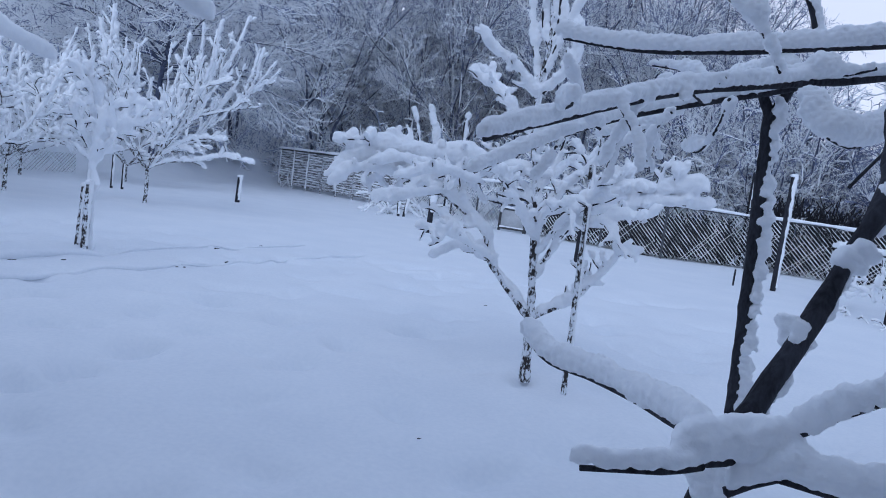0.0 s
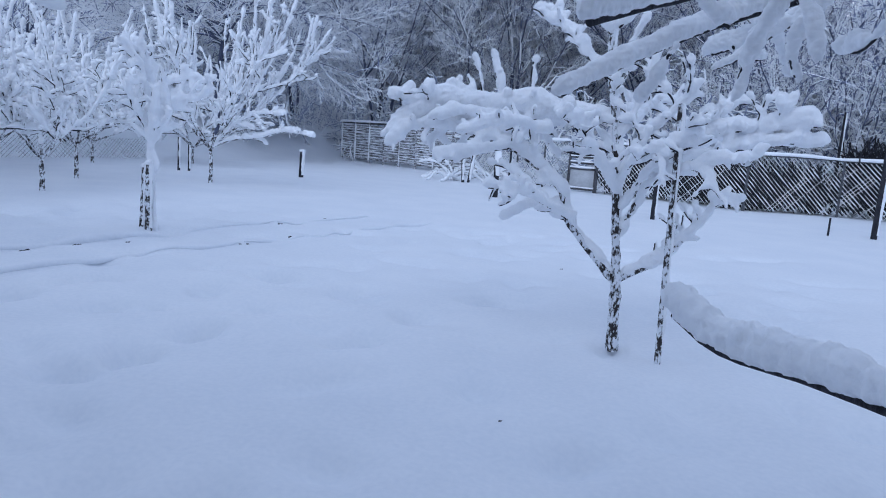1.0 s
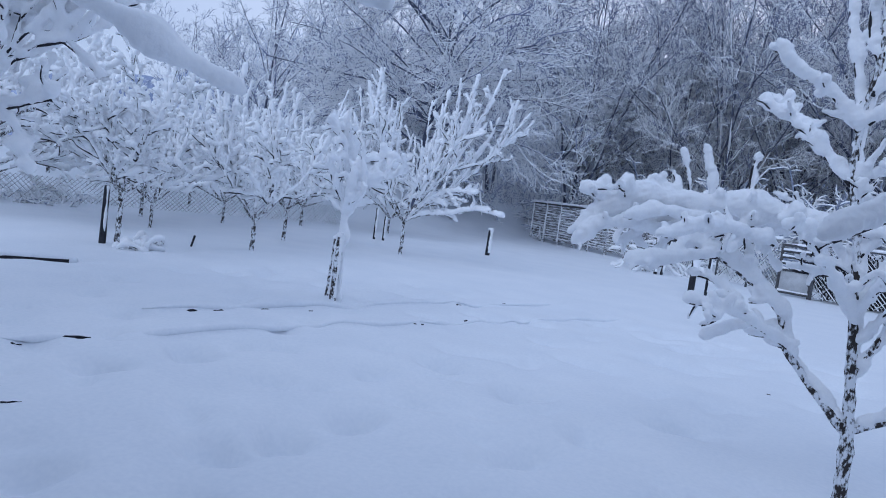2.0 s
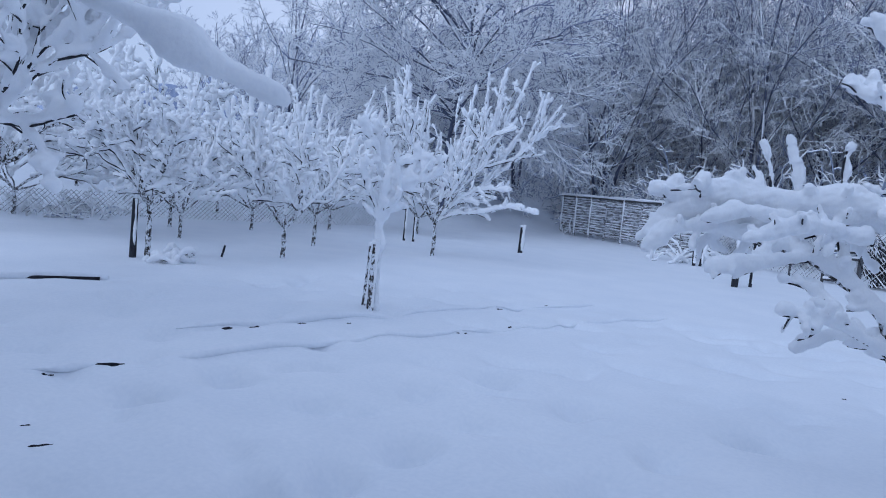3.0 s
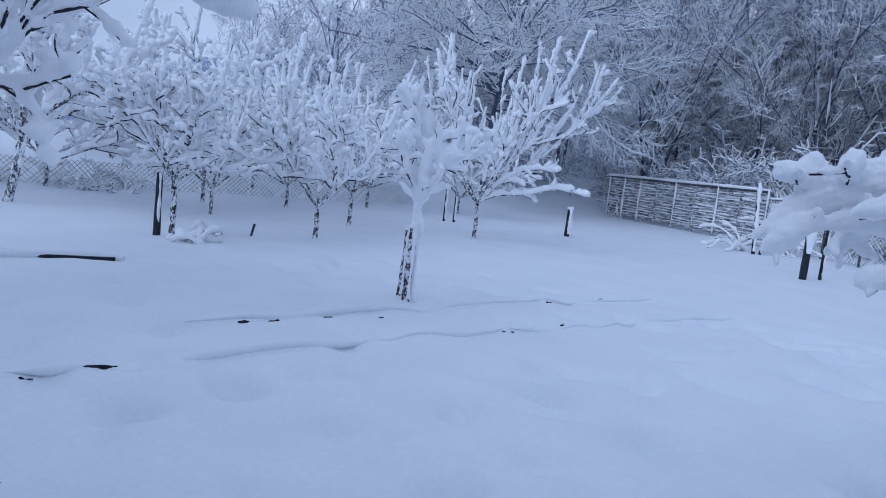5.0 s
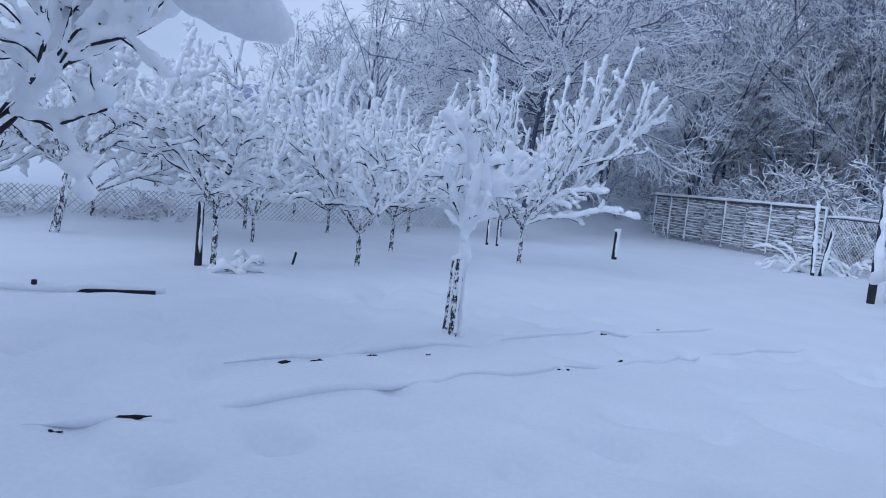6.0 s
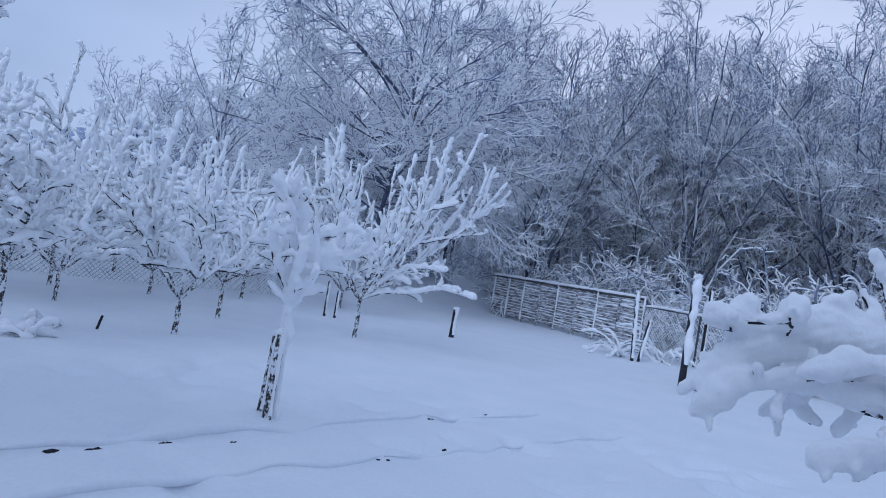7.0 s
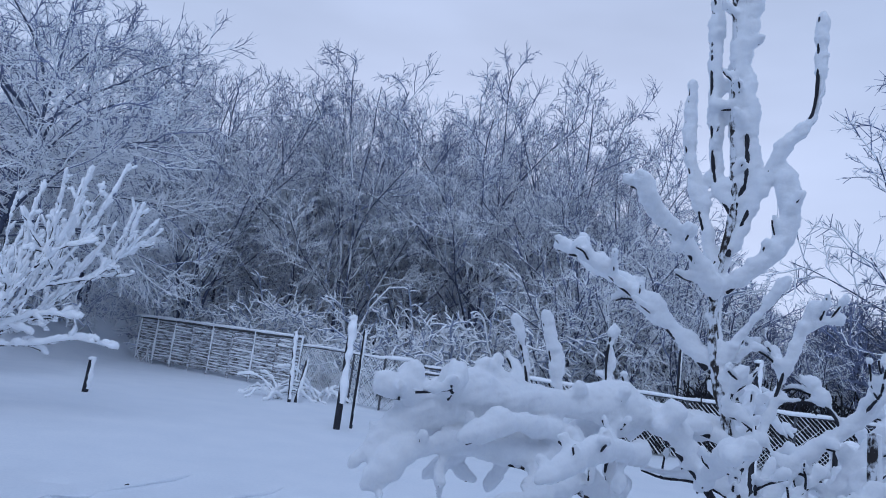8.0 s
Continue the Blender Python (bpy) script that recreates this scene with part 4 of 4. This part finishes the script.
def forked_prop():
    ob = thing("support_pole", (0.96, 2.575, 0), "dark forked pole propping a snowy apple limb", "support pole")
    b, s = Builder(), Builder()
    o = np.array((0.96, 2.575, 0.0))
    main = np.array([(0.985, 2.56, -0.05), (0.977, 2.565, 0.6), (0.96, 2.575, 1.05), (0.945, 2.58, 1.4), (0.93, 2.585, 1.65), (0.922, 2.59, 1.86)]) - o
    line = resample(main, 0.03)
    tube(b, line, np.linspace(0.027, 0.021, len(line)), 14, lump=0.1, freq=50)
    for pts in (((0.925, 2.59, 1.84), (0.9, 2.6, 1.9), (0.865, 2.61, 1.97)), ((0.925, 2.59, 1.84), (0.95, 2.585, 1.9), (0.975, 2.57, 1.96))):
        one = resample(np.array(pts) - o, 0.02)
        tube(b, one, np.linspace(0.018, 0.013, len(one)), 12, lump=0.1, freq=60)
    rng = np.random.RandomState(23)
    for _ in range(330):
        z = rng.uniform(0.3, 1.9)
        at = np.array([np.interp(z, main[:, 2], main[:, 0]), np.interp(z, main[:, 2], main[:, 1]), z]) + np.array((rng.uniform(0.004, 0.034), rng.uniform(-0.03, -0.012), 0))
        way = unit(rng.normal(size=3) + np.array((0, 0, 0.8)))
        tube(s, at + way * np.linspace(-0.014, 0.014, 4)[:, None], np.array((0.5, 1.0, 1.0, 0.5)) * rng.uniform(0.006, 0.017), 8, lump=0.3, freq=120, seed=rng.randint(999))
    part("pole", b, BARK, ob)
    part("snow_cover", soft_snow(s, 0.005, 0.0015, 260.0), [], ob, "wind-packed snow strip")


forked_prop()


def overhead_bough():
    """The tree on the other side of the path whose snowy bough hangs in."""
    t = Tree("plum_tree", (-3.6, 1.2, 0), "fruit tree with a thick snow-loaded bough reaching out", "fruit tree", sides=8, snow_sides=10, melt=(0.016, 0.005, 40.0))
    rng = np.random.RandomState(81)

    def add(h, r0, r1, *pts, trunk=False):
        t.limb(pts, r0, r1, h, trunk=trunk, fine=0.35, lift=0.35, vary=0.25)

    add(0.0, 0.07, 0.05, (-3.6, 1.2, -0.05), (-3.55, 1.25, 0.7), (-3.5, 1.3, 1.3), trunk=True)
    add(0.085, 0.035, 0.02, (-3.5, 1.3, 1.3), (-3.1, 1.7, 1.9), (-2.6, 2.2, 2.15), (-2.2, 2.55, 2.08))
    t.limb([(-2.25, 2.5, 2.14), (-2.04, 2.74, 1.99), (-1.89, 2.96, 1.875), (-1.8, 3.19, 1.805)], 0.02, 0.006, 0.064, fine=0.35, lift=0.35, vary=0.15, taper=0.5)
    add(0.032, 0.012, 0.005, (-2.6, 2.2, 2.15), (-1.9, 2.3, 2.26), (-1.3, 2.48, 2.16), (-0.9, 2.6, 1.93))
    add(0.085, 0.03, 0.014, (-3.5, 1.3, 1.3), (-3.7, 1.8, 2.0), (-3.6, 2.4, 2.5), (-3.4, 3.0, 2.8))
    add(0.05, 0.03, 0.02, (-3.5, 1.3, 1.3), (-3.9, 0.8, 2.0), (-4.2, 0.3, 2.6))
    add(0.045, 0.012, 0.005, (-2.7, 2.1, 2.12), (-2.45, 2.55, 2.24), (-2.2, 2.9, 2.16), (-2.05, 3.0, 2.06))
    add(0.045, 0.012, 0.005, (-2.5, 2.3, 2.14), (-2.3, 2.85, 2.24), (-2.05, 3.05, 2.22))
    for line in (((-3.1, 1.7, 1.9), (-2.3, 2.5, 2.15)), ((-3.7, 1.8, 2.0), (-3.4, 3.0, 2.8))):
        for one in sprout(rng, resample(line, 0.1), 6, 0.3, 1.0, 0.7, 0.8, 0.35, 4, 0.15, 0.05):
            add(0.06, 0.009, 0.004, *one)
            for two in sprout(rng, one, 3, 0.2, 1.0, 0.3, 0.9, 0.1, 3, 0.2, 0.0):
                add(0.045, 0.006, 0.004, *two)
    t.finish()


overhead_bough()


# ---------------------------------------------------------------- posts and stakes
def post(name, at, height, r, label, category="post", lean=(0, 0), snow=0.6, cap=0.0, bark=BARK, group="", strip=1.0, lee=(0.75, -0.3)):
    """A round post with snow blown against one side and a cap of snow."""
    ob = thing(name, at, label, category, group)
    b, s = Builder(), Builder()
    line = np.array([(lean[0] * z, lean[1] * z, z) for z in np.linspace(-0.08, height, 9)])
    tube(b, line, np.linspace(r * 1.05, r * 0.92, 9), 9, lump=0.06, freq=12, seed=int(100 * height))
    part("pole", b, bark, ob)
    if snow:
        side = np.array([(lean[0] * z, lean[1] * z, z) for z in np.linspace((1 - strip) * height + 0.08, height + cap, max(9, int(height / 0.05)))]) + np.array((*lee, 0)) * r
        tube(s, side, r * snow * (1 + 0.2 * lumps(side, 9, 3)), 9, lump=0.3, freq=16, seed=int(90 * height))
        if cap:
            top = np.array([(lean[0] * height, lean[1] * height, height + z * cap) for z in (-0.1, 0.3, 0.7, 1.0)])
            tube(s, top, np.array((1.05, 1.25, 1.05, 0.5)) * r, 9, lump=0.15, freq=15)
        part("snow_cover", s, SNOW, ob)
    return ob


post("stake", (0.96, 5.58, 0), 1.75, 0.022, "thin mottled stake beside the young fruit tree", "stake", lean=(-0.03, 0.0), snow=0.7, bark=FROSTED)
post("stake", (-4.60, 8.64, 0), 0.85, 0.045, "short bark-mottled stake tied to a young tree", "stake", lean=(0.01, 0), snow=0.6, cap=0.05, bark=FROSTED, group="tree stakes")
post("stake", (-4.78, 8.80, 0), 0.80, 0.035, "short snow-plastered stake beside a young tree", "stake", lean=(0.05, 0), snow=1.0, cap=0.05, bark=FROSTED, group="tree stakes")
post("post", (-0.87, 18.29, 0), 2.35, 0.07, "tall garden post with snow packed on one side", group="garden posts", snow=1.05, cap=0.08, strip=0.8, lee=(0.4, -0.7))
post("post", (-0.55, 18.75, 0), 2.15, 0.035, "thin pole behind a tall garden post", group="garden posts", snow=0.8)
post("post", (-2.17, 23.1, 0), 1.9, 0.05, "leaning post with snow at the fence", group="garden posts", lean=(-0.06, 0), snow=1.0, cap=0.06, lee=(0.4, -0.7))
post("post", (-2.0, 23.2, 0), 1.2, 0.04, "short snowy post at the fence", group="garden posts", lean=(0.12, 0), snow=1.2)
post("post", (-6.4, 19.57, 0), 0.72, 0.06, "short post with a cap of snow", group="garden posts", snow=1.0, cap=0.06)
post("post", (6.92, 15.5, 0), 2.5, 0.055, "tall dark pole with snow along one side", group="garden posts", snow=0.9, cap=0.06)
post("post", (8.57, 21.7, 0), 2.9, 0.04, "thin dark fence pole with snow", group="garden posts", snow=0.6)
post("post", (2.64, 15.86, 0), 1.1, 0.05, "short dark post in the snow", group="garden posts", snow=0.6)
post("post", (-9.47, 9.37, 0), 0.95, 0.05, "dark wooden post beside a snowy tree", group="garden posts", snow=0.5)
post("stake", (-9.47, 18.5, 0), 0.9, 0.035, "snowy stake in the orchard", "stake", group="orchard stakes", snow=0.9)
post("stake", (-9.2, 18.55, 0), 0.7, 0.035, "snowy stake in the orchard", "stake", group="orchard stakes", snow=0.9)
post("peg", (6.07, 15.55, 0), 0.35, 0.02, "short peg standing in the snow", "peg", snow=0.4)
post("peg", (-9.06, 10.93, 0), 0.2, 0.02, "short dark peg leaning in the snow", "peg", lean=(0.3, 0), snow=0.0)
post("peg", (-8.66, 6.58, 0), 0.14, 0.03, "short dark peg at the bed edge", "peg", snow=0.0)


# ---------------------------------------------------------------- fences
def slab_fence(a, c, bays, height):
    """A fence of rough horizontal slabs between posts, with a snowy rail."""
    a, c = np.array((*a, 0.0)), np.array((*c, 0.0))
    d = c - a
    turn = math.atan2(d[1], d[0])
    width = np.linalg.norm(d) / bays
    ob = tagged(new("slab_fence"), "rough wooden fence of grey slabs with snow on each", "fence", kind="structure")
    ob.location, ob.rotation_euler = a, (0, 0, turn)
    rng = np.random.RandomState(9)
    for k in range(bays + 1):
        b, s = Builder(), Builder()
        line = np.array([(k * width, -0.03, z) for z in np.linspace(-0.1, height + 0.02, 6)])
        tube(b, line, 0.05, 7, lump=0.1, freq=8, seed=k)
        one = part("post", b, SNOWY_PLANK, ob)
        if k % 2 and k > 2:
            continue
        tube(s, np.array([(k * width + 0.03, -0.07, z) for z in np.linspace(0.1, height + 0.1, 9)]), 0.03, 7, lump=0.5, freq=9, seed=k)
        part("snow_cover", s, SNOW, one)
    b, s = Builder(), Builder()
    box(b, (bays * width / 2, -0.06, height), (bays * width + 0.1, 0.06, 0.08))
    rail = part("rail", b, PLANK, ob)
    tube(s, np.array([(x, -0.06, height + 0.075) for x in np.linspace(-0.05, bays * width + 0.05, 40)]), 0.055, 8, lump=0.25, freq=4)
    part("snow_cover", s, SNOW, rail)
    for k in range(bays):
        z = 0.12
        while z < height - 0.12:
            hgt = rng.uniform(0.09, 0.15)
            b = Builder()
            tilt = rng.uniform(-0.05, 0.05)
            mid = ((k + 0.5) * width, rng.uniform(-0.01, 0.03), z + hgt / 2)
            box(b, mid, (width * 1.02, 0.03, hgt * 0.9), tilt=tilt, bevel=0.01)
            slab = part("slab", b, SNOWY_PLANK, ob)
            s = Builder()
            xs = np.linspace(-0.5, 0.5, 14) * width
            tube(s, np.array([(mid[0] + x, mid[1] - 0.03, mid[2] + hgt * 0.45 - math.tan(tilt) * x) for x in xs]), 0.017 * rng.uniform(0.6, 1.5), 6, lump=0.6, freq=7, seed=rng.randint(999))
            part("snow_cover", s, SNOW, slab)
            z += 0.93 * hgt


slab_fence((-9.1, 33.5), (-2.2, 26.9), 8, 1.75)


def wire_fence(points, height, seed, posts=True):
    """Wire netting between thin posts, with snow caught along its wires."""
    ob = tagged(new("wire_fence"), "wire netting fence clogged with snow", "fence", kind="structure")
    wires, snow = Builder(), Builder()
    rng = np.random.RandomState(seed)
    for (x0, y0), (x1, y1) in zip(points[:-1], points[1:]):
        a, d = np.array((x0, y0, 0.0)), np.array((x1 - x0, y1 - y0, 0.0))
        n = np.linalg.norm(d)
        d /= n
        for s in np.arange(-height, n, 0.12):
            for way in (1, -1):
                lo, hi = max(0.0, -s), min(height, n - s)
                if hi - lo < 0.1:
                    continue
                zz = np.linspace(lo, hi, 7)
                line = a + d * (s + zz)[:, None] + UP * ((zz if way > 0 else height - zz) + 0.05)[:, None]
                tube(wires, line[[0, 3, 6]], 0.006, 3, caps=False)
                if way < 0:
                    tube(snow, line, 0.0125 * (1 + 0.45 * rng.normal(size=7)).clip(0.3, 1.8), 3, caps=False, turn=rng.uniform(0, 6))
                elif rng.uniform() < 0.3:
                    tube(snow, line[:5], 0.01, 3, caps=False)
        top = np.array([a + d * s + UP * (height + 0.08 + 0.03 * math.sin(s * 1.3)) for s in np.linspace(0, n, max(4, int(n / 0.25)))])
        if not posts:
            continue
        tube(wires, top[[0, -1]], 0.02, 5)
        tube(snow, top + UP * 0.03, 0.045, 7, lump=0.3, freq=4, seed=seed)
        for s in np.arange(0, n, 2.6):
            b = Builder()
            tube(b, np.array([a + d * s + UP * z for z in (-0.1, 0.8, height + 0.12)]), 0.035, 7)
            part("post", b, METAL, ob)
    tagged(part("netting", wires, METAL, ob), kind="stuff")
    tagged(part("snow_cover", snow, SNOW, ob), kind="stuff")


wire_fence([(-2.2, 26.9), (0.4, 23.9), (1.15, 23.15)], 1.45, 1)
wire_fence([(2.05, 22.9), (5.8, 20.4), (8.3, 20.6), (10.6, 19.4), (14.0, 17.5)], 1.45, 2)
wire_fence([(-17.6, 8.5), (-16.0, 13.5), (-13.8, 18.0), (-12.5, 22.0)], 0.6, 3, posts=False)


def garden_gate():
    ob = thing("garden_gate", (1.6, 23.05, 0), "narrow wooden gate with slats above a pale board", "gate")
    turn = -0.28
    m = np.array(Euler((0, 0, turn)).to_matrix())
    for x in (-0.42, 0.42):
        b = Builder()
        box(b, m @ (x, 0, 0.7), (0.07, 0.06, 1.5), turn)
        part("upright", b, PLANK, ob)
    for z in (0.08, 0.72, 0.9, 1.08, 1.25, 1.42):
        b = Builder()
        box(b, m @ (0, -0.01, z), (0.8, 0.035, 0.07), turn)
        slat = part("slat", b, PLANK, ob)
        s = Builder()
        tube(s, np.array([m @ (x, -0.02, z + 0.05) for x in np.linspace(-0.4, 0.4, 9)]), 0.03, 6, lump=0.4, freq=9)
        part("snow_cover", s, SNOW, slat)
    b = Builder()
    box(b, m @ (0, 0.01, 0.4), (0.76, 0.02, 0.56), turn)
    part("board", b, PANEL, ob)


garden_gate()


def vine_trellis():
    ob = thing("vine_trellis", (7.6, 12.2, 0), "low wooden trellis tangled with snowy vines", "trellis")
    rng = np.random.RandomState(15)
    for x, y in ((-0.3, 1.6), (-0.2, 0.0), (0.1, -1.2), (1.5, 1.7), (1.6, -0.9)):
        b = Builder()
        tube(b, np.array([(x, y, z) for z in (-0.05, 0.5, 1.15)]), 0.04, 8, lump=0.08, freq=9)
        part("post", b, BARK, ob)
    for p, q in (((-0.35, 1.8, 1.15), (0.15, -1.4, 1.15)), ((1.45, 1.9, 1.15), (1.65, -1.1, 1.15)), ((-0.4, 1.6, 1.17), (1.6, 1.7, 1.17)), ((0.0, -1.2, 1.17), (1.7, -0.9, 1.17))):
        b, s = Builder(), Builder()
        line = np.array(p) + (np.array(q) - np.array(p)) * np.linspace(0, 1, 12)[:, None]
        tube(b, line, 0.02, 6)
        rail = part("rail", b, BARK, ob)
        tube(s, line + UP * 0.05, 0.045, 7, lump=0.35, freq=7)
        part("snow_cover", s, SNOW, rail)
    v, s = Builder(), Builder()

    def strand(p, q):
        mid = (np.array(p) + np.array(q)) / 2 + rng.normal(size=3) * 0.035
        line = resample([p, mid, q], 0.06)
        tube(v, line, 0.01, 4)
        snow_on(s, [p, mid, q], rng.uniform(0.03, 0.045), 6, rng.randint(999), fine=0.8, lift=0.4)

    for p, q, rows, cols in (((-0.3, 1.7), (0.1, -1.3), 4, 9), ((-0.35, 1.65), (1.6, 1.7), 4, 6), ((0.1, -1.25), (1.65, -0.9), 4, 5)):
        node = [[np.array((p[0] + (q[0] - p[0]) * i / cols, p[1] + (q[1] - p[1]) * i / cols, 1.15 - 0.27 * j)) + rng.normal(size=3) * (0.06, 0.06, 0.05) for j in range(rows)] for i in range(cols + 1)]
        for i in range(cols + 1):
            for j in range(rows):
                if i < cols and rng.uniform() < 0.85:
                    strand(node[i][j], node[i + 1][min(rows - 1, max(0, j + rng.randint(-1, 2)))])
                if j < rows - 1 and rng.uniform() < 0.75:
                    strand(node[i][j], node[i][j + 1])
    for _ in range(16):
        a = rng.uniform(0, 6.28)
        one = stem(rng, (rng.uniform(-0.7, 0.3), rng.uniform(-1.6, 1.6), -0.02), (math.cos(a), math.sin(a), 1.2), rng.uniform(0.3, 0.6), 5, 0.15, -0.3)
        one[:, 2] = one[:, 2].clip(-0.02, 1)
        tube(v, one, 0.006, 4)
        snow_on(s, one, 0.018, 5, rng.randint(999), fine=0.9)
    tagged(part("vine_growth", v, BARK, ob), kind="stuff")
    tagged(part("snow_cover", s, SNOW, ob), kind="stuff")


vine_trellis()


# ---------------------------------------------------------------- small things in the snow
def bed_edge():
    ob = thing("edging_board", (-8.2, 7.1, 0), "long dark edging board half buried in snow", "board")
    b = Builder()
    turn = math.atan2(0.76, 0.62)
    box(b, (0.0, -0.0, 0.02), (1.05, 0.03, 0.09), turn, bevel=0.008)
    board = part("board", b, SOIL, ob)
    s = Builder()
    along = np.linspace(-0.62, 0.62, 40)
    line = np.stack([along * math.cos(turn) - 0.06, along * math.sin(turn) + 0.04, np.full(40, 0.035)], -1)
    tube(s, line, 0.07 + 0.012 * lumps(line, 9, 2), 10, lump=0.12, freq=9)
    part("snow_cover", s, FIELD, board)


bed_edge()


def clod(at, long, wide, tall, turn, seed, lift):
    """A lump of dark soil that shows through the snow."""
    z = min(float(field_height(np.array([at[0] + dx]), np.array([at[1]]))[0]) for dx in (0.04, 0.08, 0.12))
    ob = thing("soil_clod", (at[0] + 0.07, at[1], z + lift), "dark clod of soil showing through the snow", "soil", "soil clods")
    b = Builder()
    line = np.array([(math.cos(turn) * x, math.sin(turn) * x, -0.01) for x in np.linspace(-long / 2, long / 2, 9)])
    tube(b, line, np.array((0.3, 0.7, 0.9, 1, 0.85, 1, 0.8, 0.6, 0.25)) * wide * 1.0, 10, lump=0.5, freq=60, seed=seed, tall=min(1.0, 0.7 * tall / wide))
    part("lump", b, SOIL, ob)


for n, (x, y, long, wide, tall, turn) in enumerate((
        (-5.05, 6.62, 0.10, 0.03, 0.03, 1.2), (-4.9, 6.86, 0.14, 0.03, 0.03, 1.1), (-4.7, 7.33, 0.1, 0.02, 0.02, 1.1), (-4.42, 7.8, 0.05, 0.015, 0.02, 1.1),
        (-3.63, 10.36, 0.09, 0.02, 0.03, 1.1), (-3.22, 11.19, 0.06, 0.02, 0.02, 1.1), (-4.82, 5.1, 0.22, 0.026, 0.04, 1.05), (-5.0, 4.7, 0.15, 0.02, 0.02, 1.0),
        (-3.4, 8.42, 0.05, 0.02, 0.03, 1.0), (-3.34, 8.5, 0.04, 0.02, 0.03, 1.0), (-3.07, 9.2, 0.05, 0.02, 0.025, 1.0), (-2.7, 3.6, 0.06, 0.015, 0.02, 0.4),
        (-2.62, 3.52, 0.05, 0.015, 0.02, 0.2), (-0.76, 3.15, 0.035, 0.012, 0.03, 0.3), (-0.14, 4.18, 0.035, 0.015, 0.03, 0.5), (0.36, 8.8, 0.06, 0.02, 0.03, 0.2),
        (-4.12, 4.0, 0.05, 0.02, 0.08, 0.9), (-3.8, 3.88, 0.12, 0.02, 0.02, 0.9))):
    clod((x, y), 1.1 * long, 0.6 * wide, tall, turn, n, 0.015 if n < 11 else 0.006)


def snowy_tuft(at, label, seed, count, size, h):
    ob = thing("plant", at, label, "plant", "snowed-in plants")
    rng = np.random.RandomState(seed)
    b, s = Builder(), Builder()
    for _ in range(count):
        a = rng.uniform(0, 6.28)
        one = stem(rng, (rng.normal() * 0.12, rng.normal() * 0.12, -0.02), (math.cos(a), math.sin(a), 1.6), size * rng.uniform(0.7, 1.3), 6, 0.1, -0.33)
        one[:, 2] = one[:, 2].clip(0.0, 3)
        tube(b, one, 0.008, 4)
        snow_on(s, one, h, 7, rng.randint(999), fine=0.7)
    part("stem_growth", b, BARK, ob)
    part("snow_cover", s, SNOW, ob)


snowy_tuft((-8.75, 9.45, 0), "low plant arched over under snow", 91, 9, 0.45, 0.04)
snowy_tuft((-9.4, 10.45, 0), "low plant buried in snow", 92, 5, 0.3, 0.04)
snowy_tuft((-1.4, 24.6, 0), "arching garden plant under snow by the fence", 93, 14, 1.5, 0.04)
snowy_tuft((-2.6, 23.6, 0), "arching garden plant under snow by the fence", 94, 10, 1.2, 0.04)
